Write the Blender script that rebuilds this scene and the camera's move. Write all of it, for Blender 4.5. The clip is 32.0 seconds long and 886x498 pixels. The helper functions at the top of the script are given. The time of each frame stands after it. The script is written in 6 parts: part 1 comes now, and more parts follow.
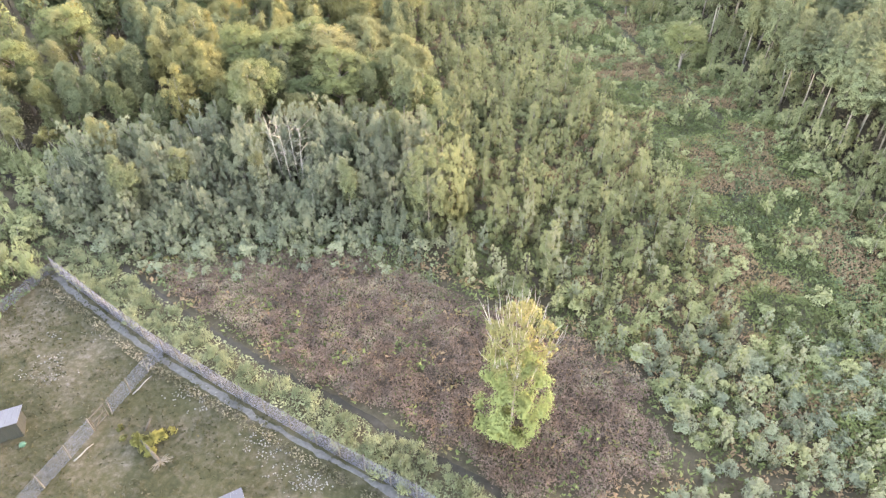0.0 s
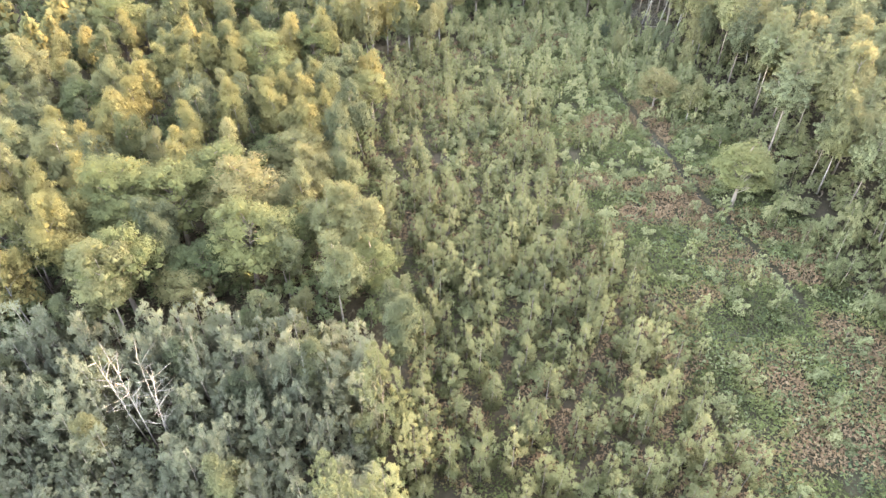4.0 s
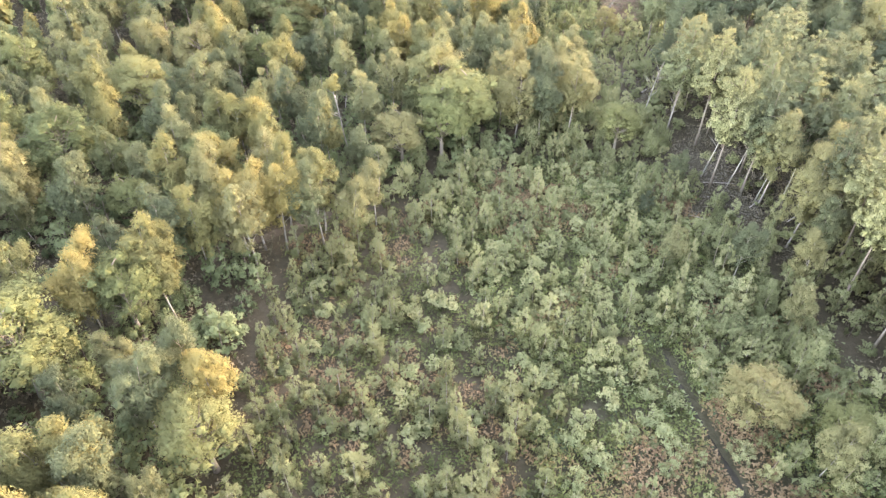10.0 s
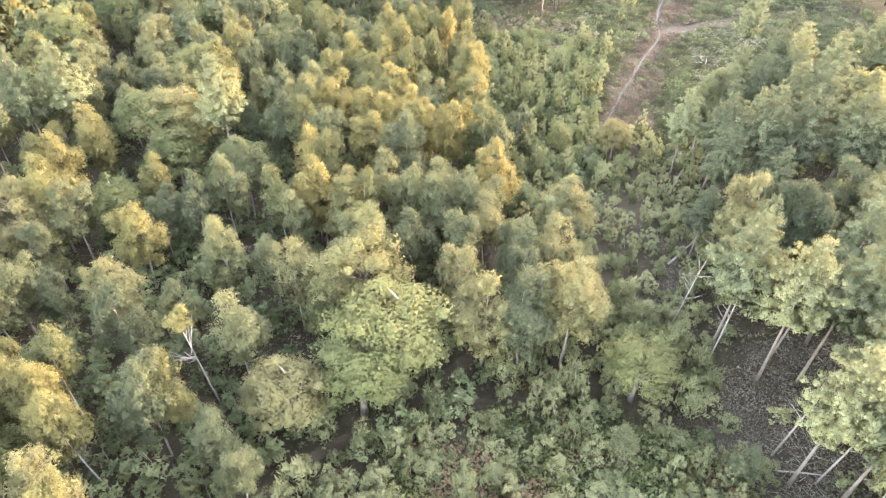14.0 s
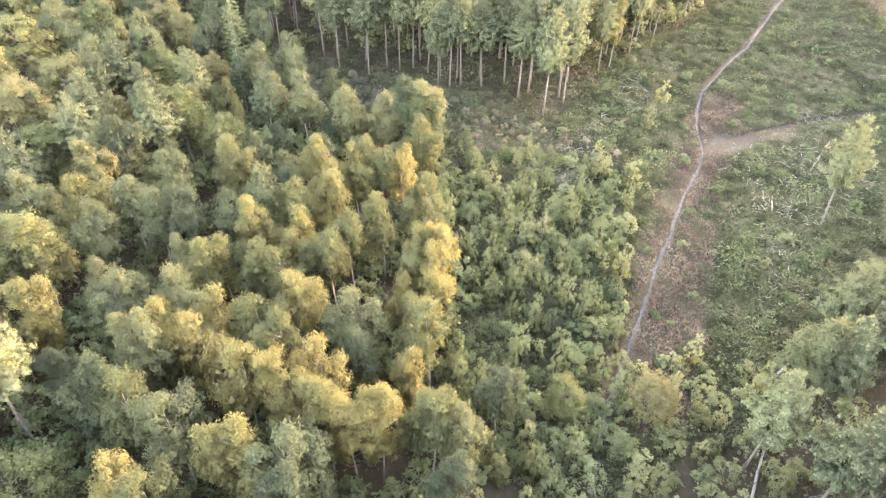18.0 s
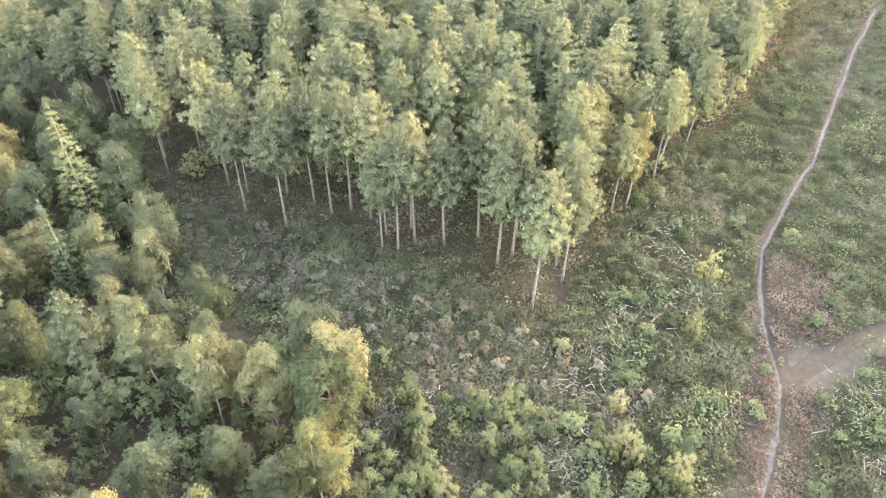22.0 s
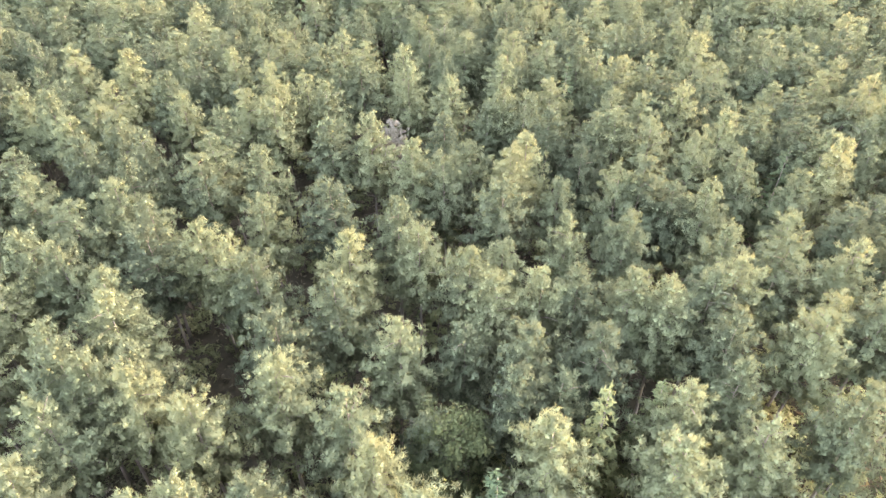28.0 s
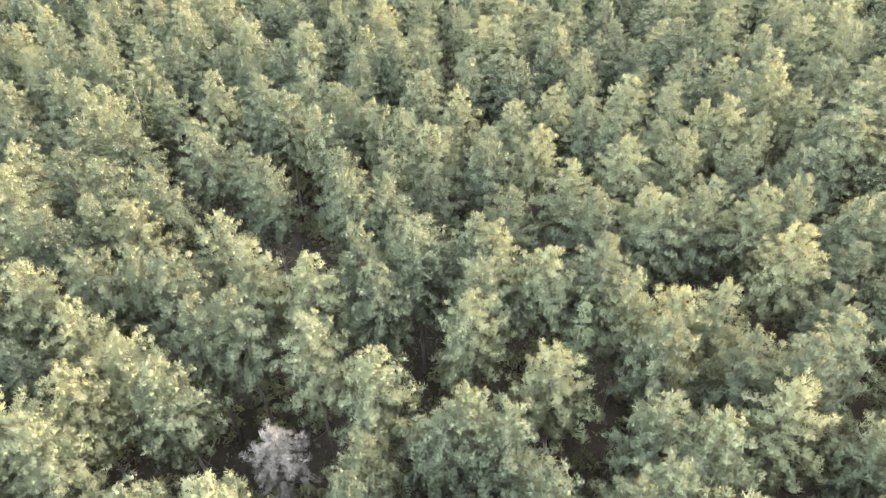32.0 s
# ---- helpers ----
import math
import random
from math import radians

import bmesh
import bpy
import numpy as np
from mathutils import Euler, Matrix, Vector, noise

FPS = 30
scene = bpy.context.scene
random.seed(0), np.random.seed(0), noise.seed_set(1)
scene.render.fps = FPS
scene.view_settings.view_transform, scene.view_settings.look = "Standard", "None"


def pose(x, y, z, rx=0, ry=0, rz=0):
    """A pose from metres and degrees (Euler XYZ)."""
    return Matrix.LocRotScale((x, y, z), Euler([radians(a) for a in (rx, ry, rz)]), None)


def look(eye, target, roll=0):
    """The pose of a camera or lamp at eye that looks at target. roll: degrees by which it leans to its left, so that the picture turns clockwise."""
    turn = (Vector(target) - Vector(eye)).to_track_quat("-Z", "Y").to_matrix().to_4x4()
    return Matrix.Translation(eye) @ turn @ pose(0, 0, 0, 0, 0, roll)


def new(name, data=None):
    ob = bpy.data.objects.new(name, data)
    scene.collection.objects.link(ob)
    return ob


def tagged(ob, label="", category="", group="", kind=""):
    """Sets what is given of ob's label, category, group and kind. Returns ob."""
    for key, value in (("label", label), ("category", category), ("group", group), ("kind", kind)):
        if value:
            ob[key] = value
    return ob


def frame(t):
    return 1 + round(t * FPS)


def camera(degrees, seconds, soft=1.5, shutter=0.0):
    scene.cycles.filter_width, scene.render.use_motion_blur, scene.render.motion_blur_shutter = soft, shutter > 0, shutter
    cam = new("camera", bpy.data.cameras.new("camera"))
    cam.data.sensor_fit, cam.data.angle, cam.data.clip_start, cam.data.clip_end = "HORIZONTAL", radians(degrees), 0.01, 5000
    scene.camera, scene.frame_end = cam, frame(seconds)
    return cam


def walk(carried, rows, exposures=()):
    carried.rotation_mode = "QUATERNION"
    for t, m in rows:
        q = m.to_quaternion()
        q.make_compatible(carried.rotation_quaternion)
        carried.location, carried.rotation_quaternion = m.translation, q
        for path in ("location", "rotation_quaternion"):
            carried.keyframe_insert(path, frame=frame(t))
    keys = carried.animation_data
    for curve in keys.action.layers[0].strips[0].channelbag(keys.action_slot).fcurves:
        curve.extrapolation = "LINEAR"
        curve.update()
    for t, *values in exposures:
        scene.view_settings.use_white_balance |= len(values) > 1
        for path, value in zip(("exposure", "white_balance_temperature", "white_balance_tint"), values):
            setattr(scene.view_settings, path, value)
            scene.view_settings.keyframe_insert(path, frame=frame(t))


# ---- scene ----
cam = camera(70.0, 32.0, soft=1.28)
PATH = [
    (0, (-0.042, 0.181, 44.95), (-0.037, 1.725, 43.678), -0.7),
    (0.5, (0.603, 4.634, 45.0), (0.607, 6.178, 43.728), -0.6),
    (1, (1.214, 9.302, 44.974), (1.219, 10.849, 43.706), -0.6),
    (1.5, (1.874, 13.777, 45.06), (1.877, 15.323, 43.791), -0.6),
    (2, (2.428, 18.451, 44.96), (2.434, 20.002, 43.698), -0.5),
    (2.5, (2.957, 23.052, 45.055), (2.962, 24.603, 43.792), -0.3),
    (3, (3.595, 27.742, 45.005), (3.6, 29.297, 43.746), -0.2),
    (3.5, (4.166, 32.255, 45.044), (4.169, 33.811, 43.788), -0.2),
    (5.5, (5.979, 51.513, 44.932), (5.985, 53.048, 43.65), 0.5),
    (6, (6.659, 56.459, 44.965), (6.662, 57.993, 43.682), 0.4),
    (6.5, (7.307, 61.237, 45.014), (7.305, 62.768, 43.727), 0.3),
    (7, (7.989, 66.143, 44.991), (7.986, 67.674, 43.704), 0.3),
    (7.5, (8.582, 70.879, 45.046), (8.578, 72.407, 43.756), 0.2),
    (8, (9.213, 75.919, 45.087), (9.211, 77.446, 43.796), 0.2),
    (8.5, (9.878, 80.729, 45.122), (9.876, 82.254, 43.828), 0.1),
    (9, (10.622, 85.771, 45.02), (10.619, 87.297, 43.727), 0.2),
    (9.5, (11.401, 90.559, 45.013), (11.394, 92.084, 43.72), 0.1),
    (10, (12.207, 95.541, 44.934), (12.198, 97.069, 43.643), 0.1),
    (10.5, (13.002, 100.372, 44.929), (12.991, 101.9, 43.638), 0.0),
    (11, (13.823, 105.322, 44.89), (13.811, 106.852, 43.601), 0.1),
    (11.5, (14.583, 110.001, 45.021), (14.573, 111.527, 43.729), 0.2),
    (12, (15.38, 114.916, 45.047), (15.371, 116.445, 43.757), 0.2),
    (12.5, (16.241, 119.779, 45.034), (16.23, 121.307, 43.743), 0.2),
    (13, (17.007, 124.824, 44.941), (16.996, 126.356, 43.656), 0.1),
    (13.5, (17.577, 129.602, 44.999), (17.569, 131.134, 43.713), 0.2),
    (14, (18.184, 134.609, 45.017), (18.182, 136.145, 43.736), 0.3),
    (14.5, (18.976, 139.501, 44.998), (18.969, 141.04, 43.721), 0.2),
    (16.5, (21.433, 160.292, 44.95), (21.436, 161.831, 43.673), 1.8),
    (17, (21.997, 165.407, 44.999), (21.998, 166.947, 43.722), 1.8),
    (17.5, (22.572, 170.267, 45.002), (22.569, 171.806, 43.725), 1.5),
    (18, (23.228, 175.345, 44.946), (23.222, 176.886, 43.671), 1.3),
    (18.5, (23.703, 180.248, 44.962), (23.697, 181.789, 43.687), 1.3),
    (19, (24.305, 185.464, 44.975), (24.299, 187.005, 43.701), 1.3),
    (19.5, (24.884, 190.363, 45.009), (24.877, 191.904, 43.734), 1.2),
    (20, (25.647, 195.632, 45.001), (25.638, 197.174, 43.727), 1.1),
    (20.5, (26.323, 200.557, 45.103), (26.312, 202.098, 43.828), 1.1),
    (21, (27.135, 205.762, 45.046), (27.123, 207.304, 43.773), 0.9),
    (21.5, (27.82, 210.605, 45.047), (27.81, 212.146, 43.773), 0.8),
    (22, (28.596, 215.793, 44.969), (28.586, 217.337, 43.698), 0.8),
    (22.5, (29.222, 220.712, 45.044), (29.213, 222.256, 43.773), 0.8),
    (23, (29.863, 225.905, 45.018), (29.854, 227.453, 43.751), 0.6),
    (23.5, (30.48, 230.925, 45.057), (30.474, 232.472, 43.789), 0.5),
    (24, (31.22, 236.153, 45.089), (31.213, 237.702, 43.824), 0.4),
    (24.5, (31.847, 241.217, 45.061), (31.842, 242.764, 43.794), 0.4),
    (25, (32.518, 246.441, 45.032), (32.519, 247.994, 43.773), 0.4),
    (25.5, (33.231, 251.527, 45.005), (33.228, 253.083, 43.748), 0.6),
    (27.5, (36.022, 271.365, 45.005), (36.039, 272.895, 43.718), 0.2),
    (28, (36.777, 276.473, 45.005), (36.794, 278.005, 43.72), 0.1),
    (28.5, (37.517, 281.431, 45.044), (37.534, 282.961, 43.756), 0.0),
    (29, (38.267, 286.536, 45.007), (38.284, 288.067, 43.72), -0.2),
    (29.5, (38.975, 291.434, 45.023), (38.99, 292.961, 43.731), -0.3),
    (30, (39.646, 296.52, 44.911), (39.663, 298.049, 43.622), -0.2),
    (30.5, (40.35, 301.448, 44.918), (40.362, 302.972, 43.624), -0.3),
    (31, (41.023, 306.548, 44.976), (41.03, 308.067, 43.676), -0.4),
    (31.5, (41.795, 311.175, 45.033), (41.792, 312.683, 43.72), -0.7),
    (32, (42.495, 315.193, 45.078), (42.483, 316.692, 43.754), -0.5),
]
EXPOSURE = [(0.0, 5.32, 9500, 26), (3.0, 5.42, 9500, 27), (7.0, 5.46, 9600, 28), (11.0, 5.53, 9700, 29), (14.0, 5.58, 9700, 29), (18.0, 5.57, 9700, 29), (20.0, 5.56, 9700, 29), (22.0, 5.53, 9500, 28), (25.0, 5.53, 9500, 28), (28.0, 5.60, 9500, 28), (32.0, 5.60, 9500, 28)]
walk(cam, [(t, look(eye, target, roll)) for t, eye, target, roll in PATH], EXPOSURE)

# ---- light ----
SUN_AZ, SUN_EL = radians(56), radians(13)
world = bpy.data.worlds.new("evening_sky")
scene.world = world
world.use_nodes = True
wn = world.node_tree.nodes
sky = wn.new("ShaderNodeTexSky")
sky.sky_type, sky.sun_disc = "NISHITA", False
sky.sun_elevation, sky.sun_rotation = SUN_EL, SUN_AZ
sky.air_density, sky.dust_density, sky.ozone_density = 1.0, 1.0, 1.0
wn["Background"].inputs["Strength"].default_value = 0.15
world.node_tree.links.new(sky.outputs[0], wn["Background"].inputs["Color"])
sun_data = bpy.data.lights.new("sun", "SUN")
sun_data.energy, sun_data.angle, sun_data.color = 0.052, radians(4), (1.0, 0.75, 0.38)
sun = new("sun", sun_data)
sun.matrix_world = look((160 * math.sin(SUN_AZ), 160 * math.cos(SUN_AZ), 160 * math.tan(SUN_EL)), (0, 0, 0))


# ---- materials ----
def principled(name, rough=0.8, spec=0.25):
    m = bpy.data.materials.new(name)
    m.use_nodes = True
    b = m.node_tree.nodes["Principled BSDF"]
    b.inputs["Roughness"].default_value = rough
    b.inputs["Specular IOR Level"].default_value = spec
    return m, m.node_tree, b


def ramp(nt, stops):
    r = nt.nodes.new("ShaderNodeValToRGB")
    el = r.color_ramp.elements
    while len(el) < len(stops):
        el.new(0.5)
    for e, (p, c) in zip(el, stops):
        e.position, e.color = p, (*c, 1)
    return r


def calc(nt, op, a, b):
    n = nt.nodes.new("ShaderNodeMath")
    n.operation = op
    for i, v in enumerate((a, b)):
        if isinstance(v, (int, float)):
            n.inputs[i].default_value = v
        else:
            nt.links.new(v, n.inputs[i])
    return n.outputs[0]


def foliage(name, stops, glow=0.46, per="object", share=0.84, rough=0.75, soft=0.9):
    """Leaves: colour varies leaf by leaf and plant by plant, and light comes through them."""
    m, nt, b = principled(name, rough, 0.06)
    geo = nt.nodes.new("ShaderNodeNewGeometry")
    if per == "object":
        own = nt.nodes.new("ShaderNodeObjectInfo").outputs["Random"]
    else:
        at = nt.nodes.new("ShaderNodeAttribute")
        at.attribute_name = "plant"
        own = at.outputs["Fac"]
    fac = calc(nt, "ADD", calc(nt, "MULTIPLY", geo.outputs["Random Per Island"], 1 - share), calc(nt, "MULTIPLY", own, share))
    r = ramp(nt, stops)
    nt.links.new(fac, r.inputs[0])
    nt.links.new(r.outputs[0], b.inputs["Base Color"])
    puff = nt.nodes.new("ShaderNodeAttribute")
    puff.attribute_name = "puff"
    turn = nt.nodes.new("ShaderNodeVectorTransform")
    turn.vector_type, turn.convert_from, turn.convert_to = "NORMAL", "OBJECT", "WORLD"
    nt.links.new(puff.outputs["Vector"], turn.inputs[0])
    blend = nt.nodes.new("ShaderNodeMix")
    blend.data_type = "VECTOR"
    blend.inputs["Factor"].default_value = soft
    nt.links.new(geo.outputs["Normal"], blend.inputs["A"])
    nt.links.new(turn.outputs[0], blend.inputs["B"])
    unit = nt.nodes.new("ShaderNodeVectorMath")
    unit.operation = "NORMALIZE"
    nt.links.new(blend.outputs["Result"], unit.inputs[0])
    nt.links.new(unit.outputs[0], b.inputs["Normal"])
    tr = nt.nodes.new("ShaderNodeBsdfTranslucent")
    nt.links.new(r.outputs[0], tr.inputs["Color"])
    mix = nt.nodes.new("ShaderNodeMixShader")
    mix.inputs[0].default_value = glow
    nt.links.new(b.outputs[0], mix.inputs[1])
    nt.links.new(tr.outputs[0], mix.inputs[2])
    nt.links.new(mix.outputs[0], nt.nodes["Material Output"].inputs["Surface"])
    return m


def textured(name, stops, scale, rough=0.85, bump=0.3, stretch=(1, 1, 1), detail=6.0, second=None, coords="Object"):
    """A surface with noise at two scales and a fine relief."""
    m, nt, b = principled(name, rough)
    tc = nt.nodes.new("ShaderNodeTexCoord")
    mp = nt.nodes.new("ShaderNodeMapping")
    mp.inputs["Scale"].default_value = stretch
    nt.links.new(tc.outputs[coords], mp.inputs[0])
    n = nt.nodes.new("ShaderNodeTexNoise")
    n.inputs["Scale"].default_value, n.inputs["Detail"].default_value = scale, detail
    nt.links.new(mp.outputs[0], n.inputs["Vector"])
    n2 = nt.nodes.new("ShaderNodeTexNoise")
    n2.inputs["Scale"].default_value, n2.inputs["Detail"].default_value = second or scale / 9, 4
    nt.links.new(mp.outputs[0], n2.inputs["Vector"])
    fac = calc(nt, "ADD", calc(nt, "MULTIPLY", n.outputs[0], 0.55), calc(nt, "MULTIPLY", n2.outputs[0], 0.45))
    r = ramp(nt, stops)
    nt.links.new(fac, r.inputs[0])
    nt.links.new(r.outputs[0], b.inputs["Base Color"])
    bp = nt.nodes.new("ShaderNodeBump")
    bp.inputs["Strength"].default_value, bp.inputs["Distance"].default_value = bump, 0.05
    nt.links.new(n.outputs[0], bp.inputs["Height"])
    nt.links.new(bp.outputs[0], b.inputs["Normal"])
    return m


GREEN = [(0.05, (0.058, 0.074, 0.047)), (0.3, (0.087, 0.105, 0.062)), (0.6, (0.122, 0.135, 0.074)), (0.9, (0.162, 0.158, 0.082))]
GOLD = [(0.08, (0.084, 0.097, 0.050)), (0.4, (0.122, 0.126, 0.060)), (0.7, (0.160, 0.150, 0.066)), (0.95, (0.204, 0.173, 0.074))]
OAKC = [(0.05, (0.060, 0.078, 0.040)), (0.4, (0.097, 0.116, 0.055)), (0.7, (0.126, 0.138, 0.064)), (0.95, (0.156, 0.143, 0.074))]
PINEC = [(0.1, (0.080, 0.100, 0.063)), (0.45, (0.115, 0.139, 0.083)), (0.8, (0.149, 0.171, 0.098)), (0.97, (0.184, 0.194, 0.104))]
YOUNG = [(0.1, (0.112, 0.132, 0.094)), (0.5, (0.163, 0.186, 0.127)), (0.9, (0.212, 0.226, 0.147))]
M_BIRCH = foliage("birch_leaves", GREEN)
M_GOLD = foliage("yellow_birch_leaves", GOLD)
M_OAK = foliage("oak_leaves", OAKC)
M_PINE = foliage("pine_needles", PINEC, 0.27, share=0.92, soft=0.95)
M_SPRUCE = foliage("spruce_needles", [(0.1, (0.045, 0.07, 0.04)), (0.6, (0.085, 0.11, 0.055)), (0.95, (0.14, 0.15, 0.07))], 0.2)
M_PALE = foliage("pale_dying_needles", [(0.1, (0.16, 0.15, 0.12)), (0.9, (0.27, 0.25, 0.21))], 0.2)
M_YOUNG = foliage("young_birch_leaves", YOUNG)
W_MIXED = foliage("mixed_wood_leaves", [(0.05, (0.05, 0.07, 0.04)), (0.4, (0.085, 0.105, 0.055)), (0.62, (0.115, 0.13, 0.065)), (0.85, (0.20, 0.165, 0.065))], per="plant", share=0.7)
W_PINE = foliage("pine_wood_needles", PINEC, 0.38, per="plant")
W_YOUNG = foliage("thicket_leaves", YOUNG, per="plant", soft=0.7)
C_BRACKEN = foliage("dying_bracken", [(0.05, (0.050, 0.039, 0.030)), (0.3, (0.076, 0.056, 0.044)), (0.55, (0.102, 0.074, 0.060)), (0.72, (0.122, 0.091, 0.073)), (0.82, (0.090, 0.092, 0.053)), (0.97, (0.160, 0.136, 0.104))], 0.25, "plant", 0.5, soft=0.6)
C_BRAMBLE = foliage("bramble_leaves", [(0.05, (0.034, 0.048, 0.026)), (0.45, (0.070, 0.094, 0.044)), (0.75, (0.098, 0.120, 0.060)), (0.97, (0.132, 0.138, 0.080))], 0.25, "plant", 0.72, soft=0.6)
M_SAPLING = foliage("sapling_leaves", [(0.1, (0.110, 0.130, 0.072)), (0.5, (0.156, 0.178, 0.096)), (0.9, (0.202, 0.216, 0.116))])
W_SCRUB = foliage("scrub_leaves", [(0.05, (0.074, 0.100, 0.052)), (0.5, (0.114, 0.148, 0.078)), (0.95, (0.154, 0.182, 0.098))], per="plant", soft=0.7)
W_SHRUB = foliage("shrub_leaves", [(0.05, (0.112, 0.130, 0.068)), (0.5, (0.172, 0.194, 0.102)), (0.95, (0.230, 0.240, 0.128))], per="plant", soft=0.7)
C_GRASS = foliage("rough_grass", [(0.05, (0.032, 0.037, 0.021)), (0.45, (0.057, 0.065, 0.034)), (0.75, (0.078, 0.084, 0.047)), (0.97, (0.106, 0.104, 0.070))], 0.25, "plant", 0.72, soft=0.6)
C_VERGE = foliage("yellow_green_verge_grass", [(0.05, (0.075, 0.090, 0.053)), (0.5, (0.110, 0.127, 0.070)), (0.95, (0.154, 0.161, 0.093))], 0.25, "plant", 0.72, soft=0.6)
C_FERN = foliage("mixed_bracken", [(0.05, (0.038, 0.046, 0.020)), (0.3, (0.064, 0.082, 0.032)), (0.52, (0.094, 0.112, 0.044)), (0.66, (0.128, 0.098, 0.052)), (0.8, (0.128, 0.084, 0.052)), (0.95, (0.160, 0.118, 0.072))], 0.25, "plant", 0.72, soft=0.6)
C_LITTER = foliage("woodland_floor_growth", [(0.05, (0.034, 0.034, 0.023)), (0.4, (0.075, 0.070, 0.045)), (0.7, (0.115, 0.100, 0.070)), (0.95, (0.165, 0.140, 0.105))], 0.2, "plant", 0.5)
C_BRUSH = foliage("grey_dead_brush", [(0.05, (0.052, 0.047, 0.034)), (0.5, (0.094, 0.086, 0.064)), (0.95, (0.146, 0.134, 0.106))], 0.15, "plant", 0.4, soft=0.6)
C_PADDOCK = foliage("grazed_grass", [(0.05, (0.014, 0.016, 0.008)), (0.45, (0.024, 0.025, 0.013)), (0.75, (0.035, 0.033, 0.020)), (0.97, (0.052, 0.048, 0.036))], 0.2, "plant", 0.5, soft=0.4)
M_BARK_BIRCH = textured("birch_bark", [(0.32, (0.055, 0.048, 0.042)), (0.45, (0.15, 0.140, 0.125)), (0.7, (0.24, 0.23, 0.208))], 3.0, stretch=(1, 1, 2.5))
M_BARK_PINE = textured("pine_bark", [(0.3, (0.070, 0.058, 0.047)), (0.5, (0.128, 0.110, 0.092)), (0.72, (0.188, 0.166, 0.140))], 4.0, stretch=(1, 1, 0.4))
M_BARK_OAK = textured("oak_bark", [(0.3, (0.07, 0.06, 0.05)), (0.7, (0.19, 0.165, 0.14))], 4.0, stretch=(1, 1, 0.4))
M_DEAD = textured("bleached_dead_wood", [(0.3, (0.110, 0.100, 0.090)), (0.7, (0.250, 0.232, 0.215))], 5.0, stretch=(1, 1, 0.4))
M_SAND = textured("trodden_sandy_soil", [(0.3, (0.028, 0.026, 0.023)), (0.5, (0.052, 0.050, 0.046)), (0.7, (0.086, 0.083, 0.078))], 2.2, 0.95, 0.5, coords="Object")
M_TRACK = textured("worn_grassy_track", [(0.3, (0.028, 0.022, 0.014)), (0.5, (0.048, 0.038, 0.025)), (0.7, (0.076, 0.062, 0.044))], 1.8, 0.95, 0.5)
M_CART = textured("brown_rutted_soil", [(0.3, (0.010, 0.009, 0.0065)), (0.5, (0.018, 0.016, 0.012)), (0.7, (0.030, 0.027, 0.021))], 1.8, 0.95, 0.5)
M_STRIP = textured("pale_stony_soil", [(0.3, (0.025, 0.025, 0.024)), (0.5, (0.043, 0.043, 0.041)), (0.72, (0.072, 0.071, 0.068))], 3.0, 0.95, 0.5)
M_POST = textured("weathered_post_wood", [(0.3, (0.042, 0.038, 0.031)), (0.7, (0.080, 0.073, 0.063))], 8.0, stretch=(1, 1, 0.2))
M_NEW_WOOD = textured("bare_timber", [(0.3, (0.023, 0.020, 0.016)), (0.7, (0.040, 0.035, 0.028))], 8.0, stretch=(1, 1, 0.2))
M_WIRE = textured("galvanised_wire", [(0.3, (0.038, 0.045, 0.068)), (0.7, (0.066, 0.075, 0.108))], 6.0, 0.5)
M_SHEET = textured("dull_metal_sheet", [(0.3, (0.024, 0.025, 0.034)), (0.7, (0.034, 0.035, 0.046))], 2.0, 0.45, 0.1)
M_SHED = textured("pale_green_boarding", [(0.3, (0.009, 0.011, 0.009)), (0.7, (0.014, 0.015, 0.013))], 6.0, stretch=(1, 1, 0.15))
M_TARP = textured("green_tarpaulin", [(0.3, (0.012, 0.04, 0.026)), (0.7, (0.022, 0.065, 0.042))], 5.0, 0.5)
M_CHIP = textured("white_stone_chips", [(0.3, (0.064, 0.062, 0.059)), (0.7, (0.109, 0.107, 0.102))], 9.0, 0.9)

# ---- ground relief and zones ----
LATTICE = np.random.default_rng(5).random((256, 256))


def vnoise(x, y, scale, seed=0):
    """Smooth value noise from 0 to 1, for arrays."""
    x, y = np.asarray(x, float) / scale + 37.3 * seed + 4000, np.asarray(y, float) / scale + 11.7 * seed + 4000
    i, j = np.floor(x).astype(int), np.floor(y).astype(int)
    u, v = x - i, y - j
    u, v = u * u * (3 - 2 * u), v * v * (3 - 2 * v)
    g = lambda a, b: LATTICE[a % 256, b % 256]
    return (g(i, j) * (1 - u) + g(i + 1, j) * u) * (1 - v) + (g(i, j + 1) * (1 - u) + g(i + 1, j + 1) * u) * v


def gz(x, y):
    """The height of the ground."""
    return 0.7 * (vnoise(x, y, 24) - 0.5) + 0.3 * (vnoise(x, y, 7, 1) - 0.5)


def inside(x, y, poly):
    """Whether points lie in a polygon, for arrays."""
    x, y = np.asarray(x, float), np.asarray(y, float)
    hit = np.zeros(x.shape, bool)
    for (x0, y0), (x1, y1) in zip(poly, poly[1:] + poly[:1]):
        if y0 != y1:
            hit ^= ((y0 > y) != (y1 > y)) & (x < (x1 - x0) * (y - y0) / (y1 - y0) + x0)
    return hit


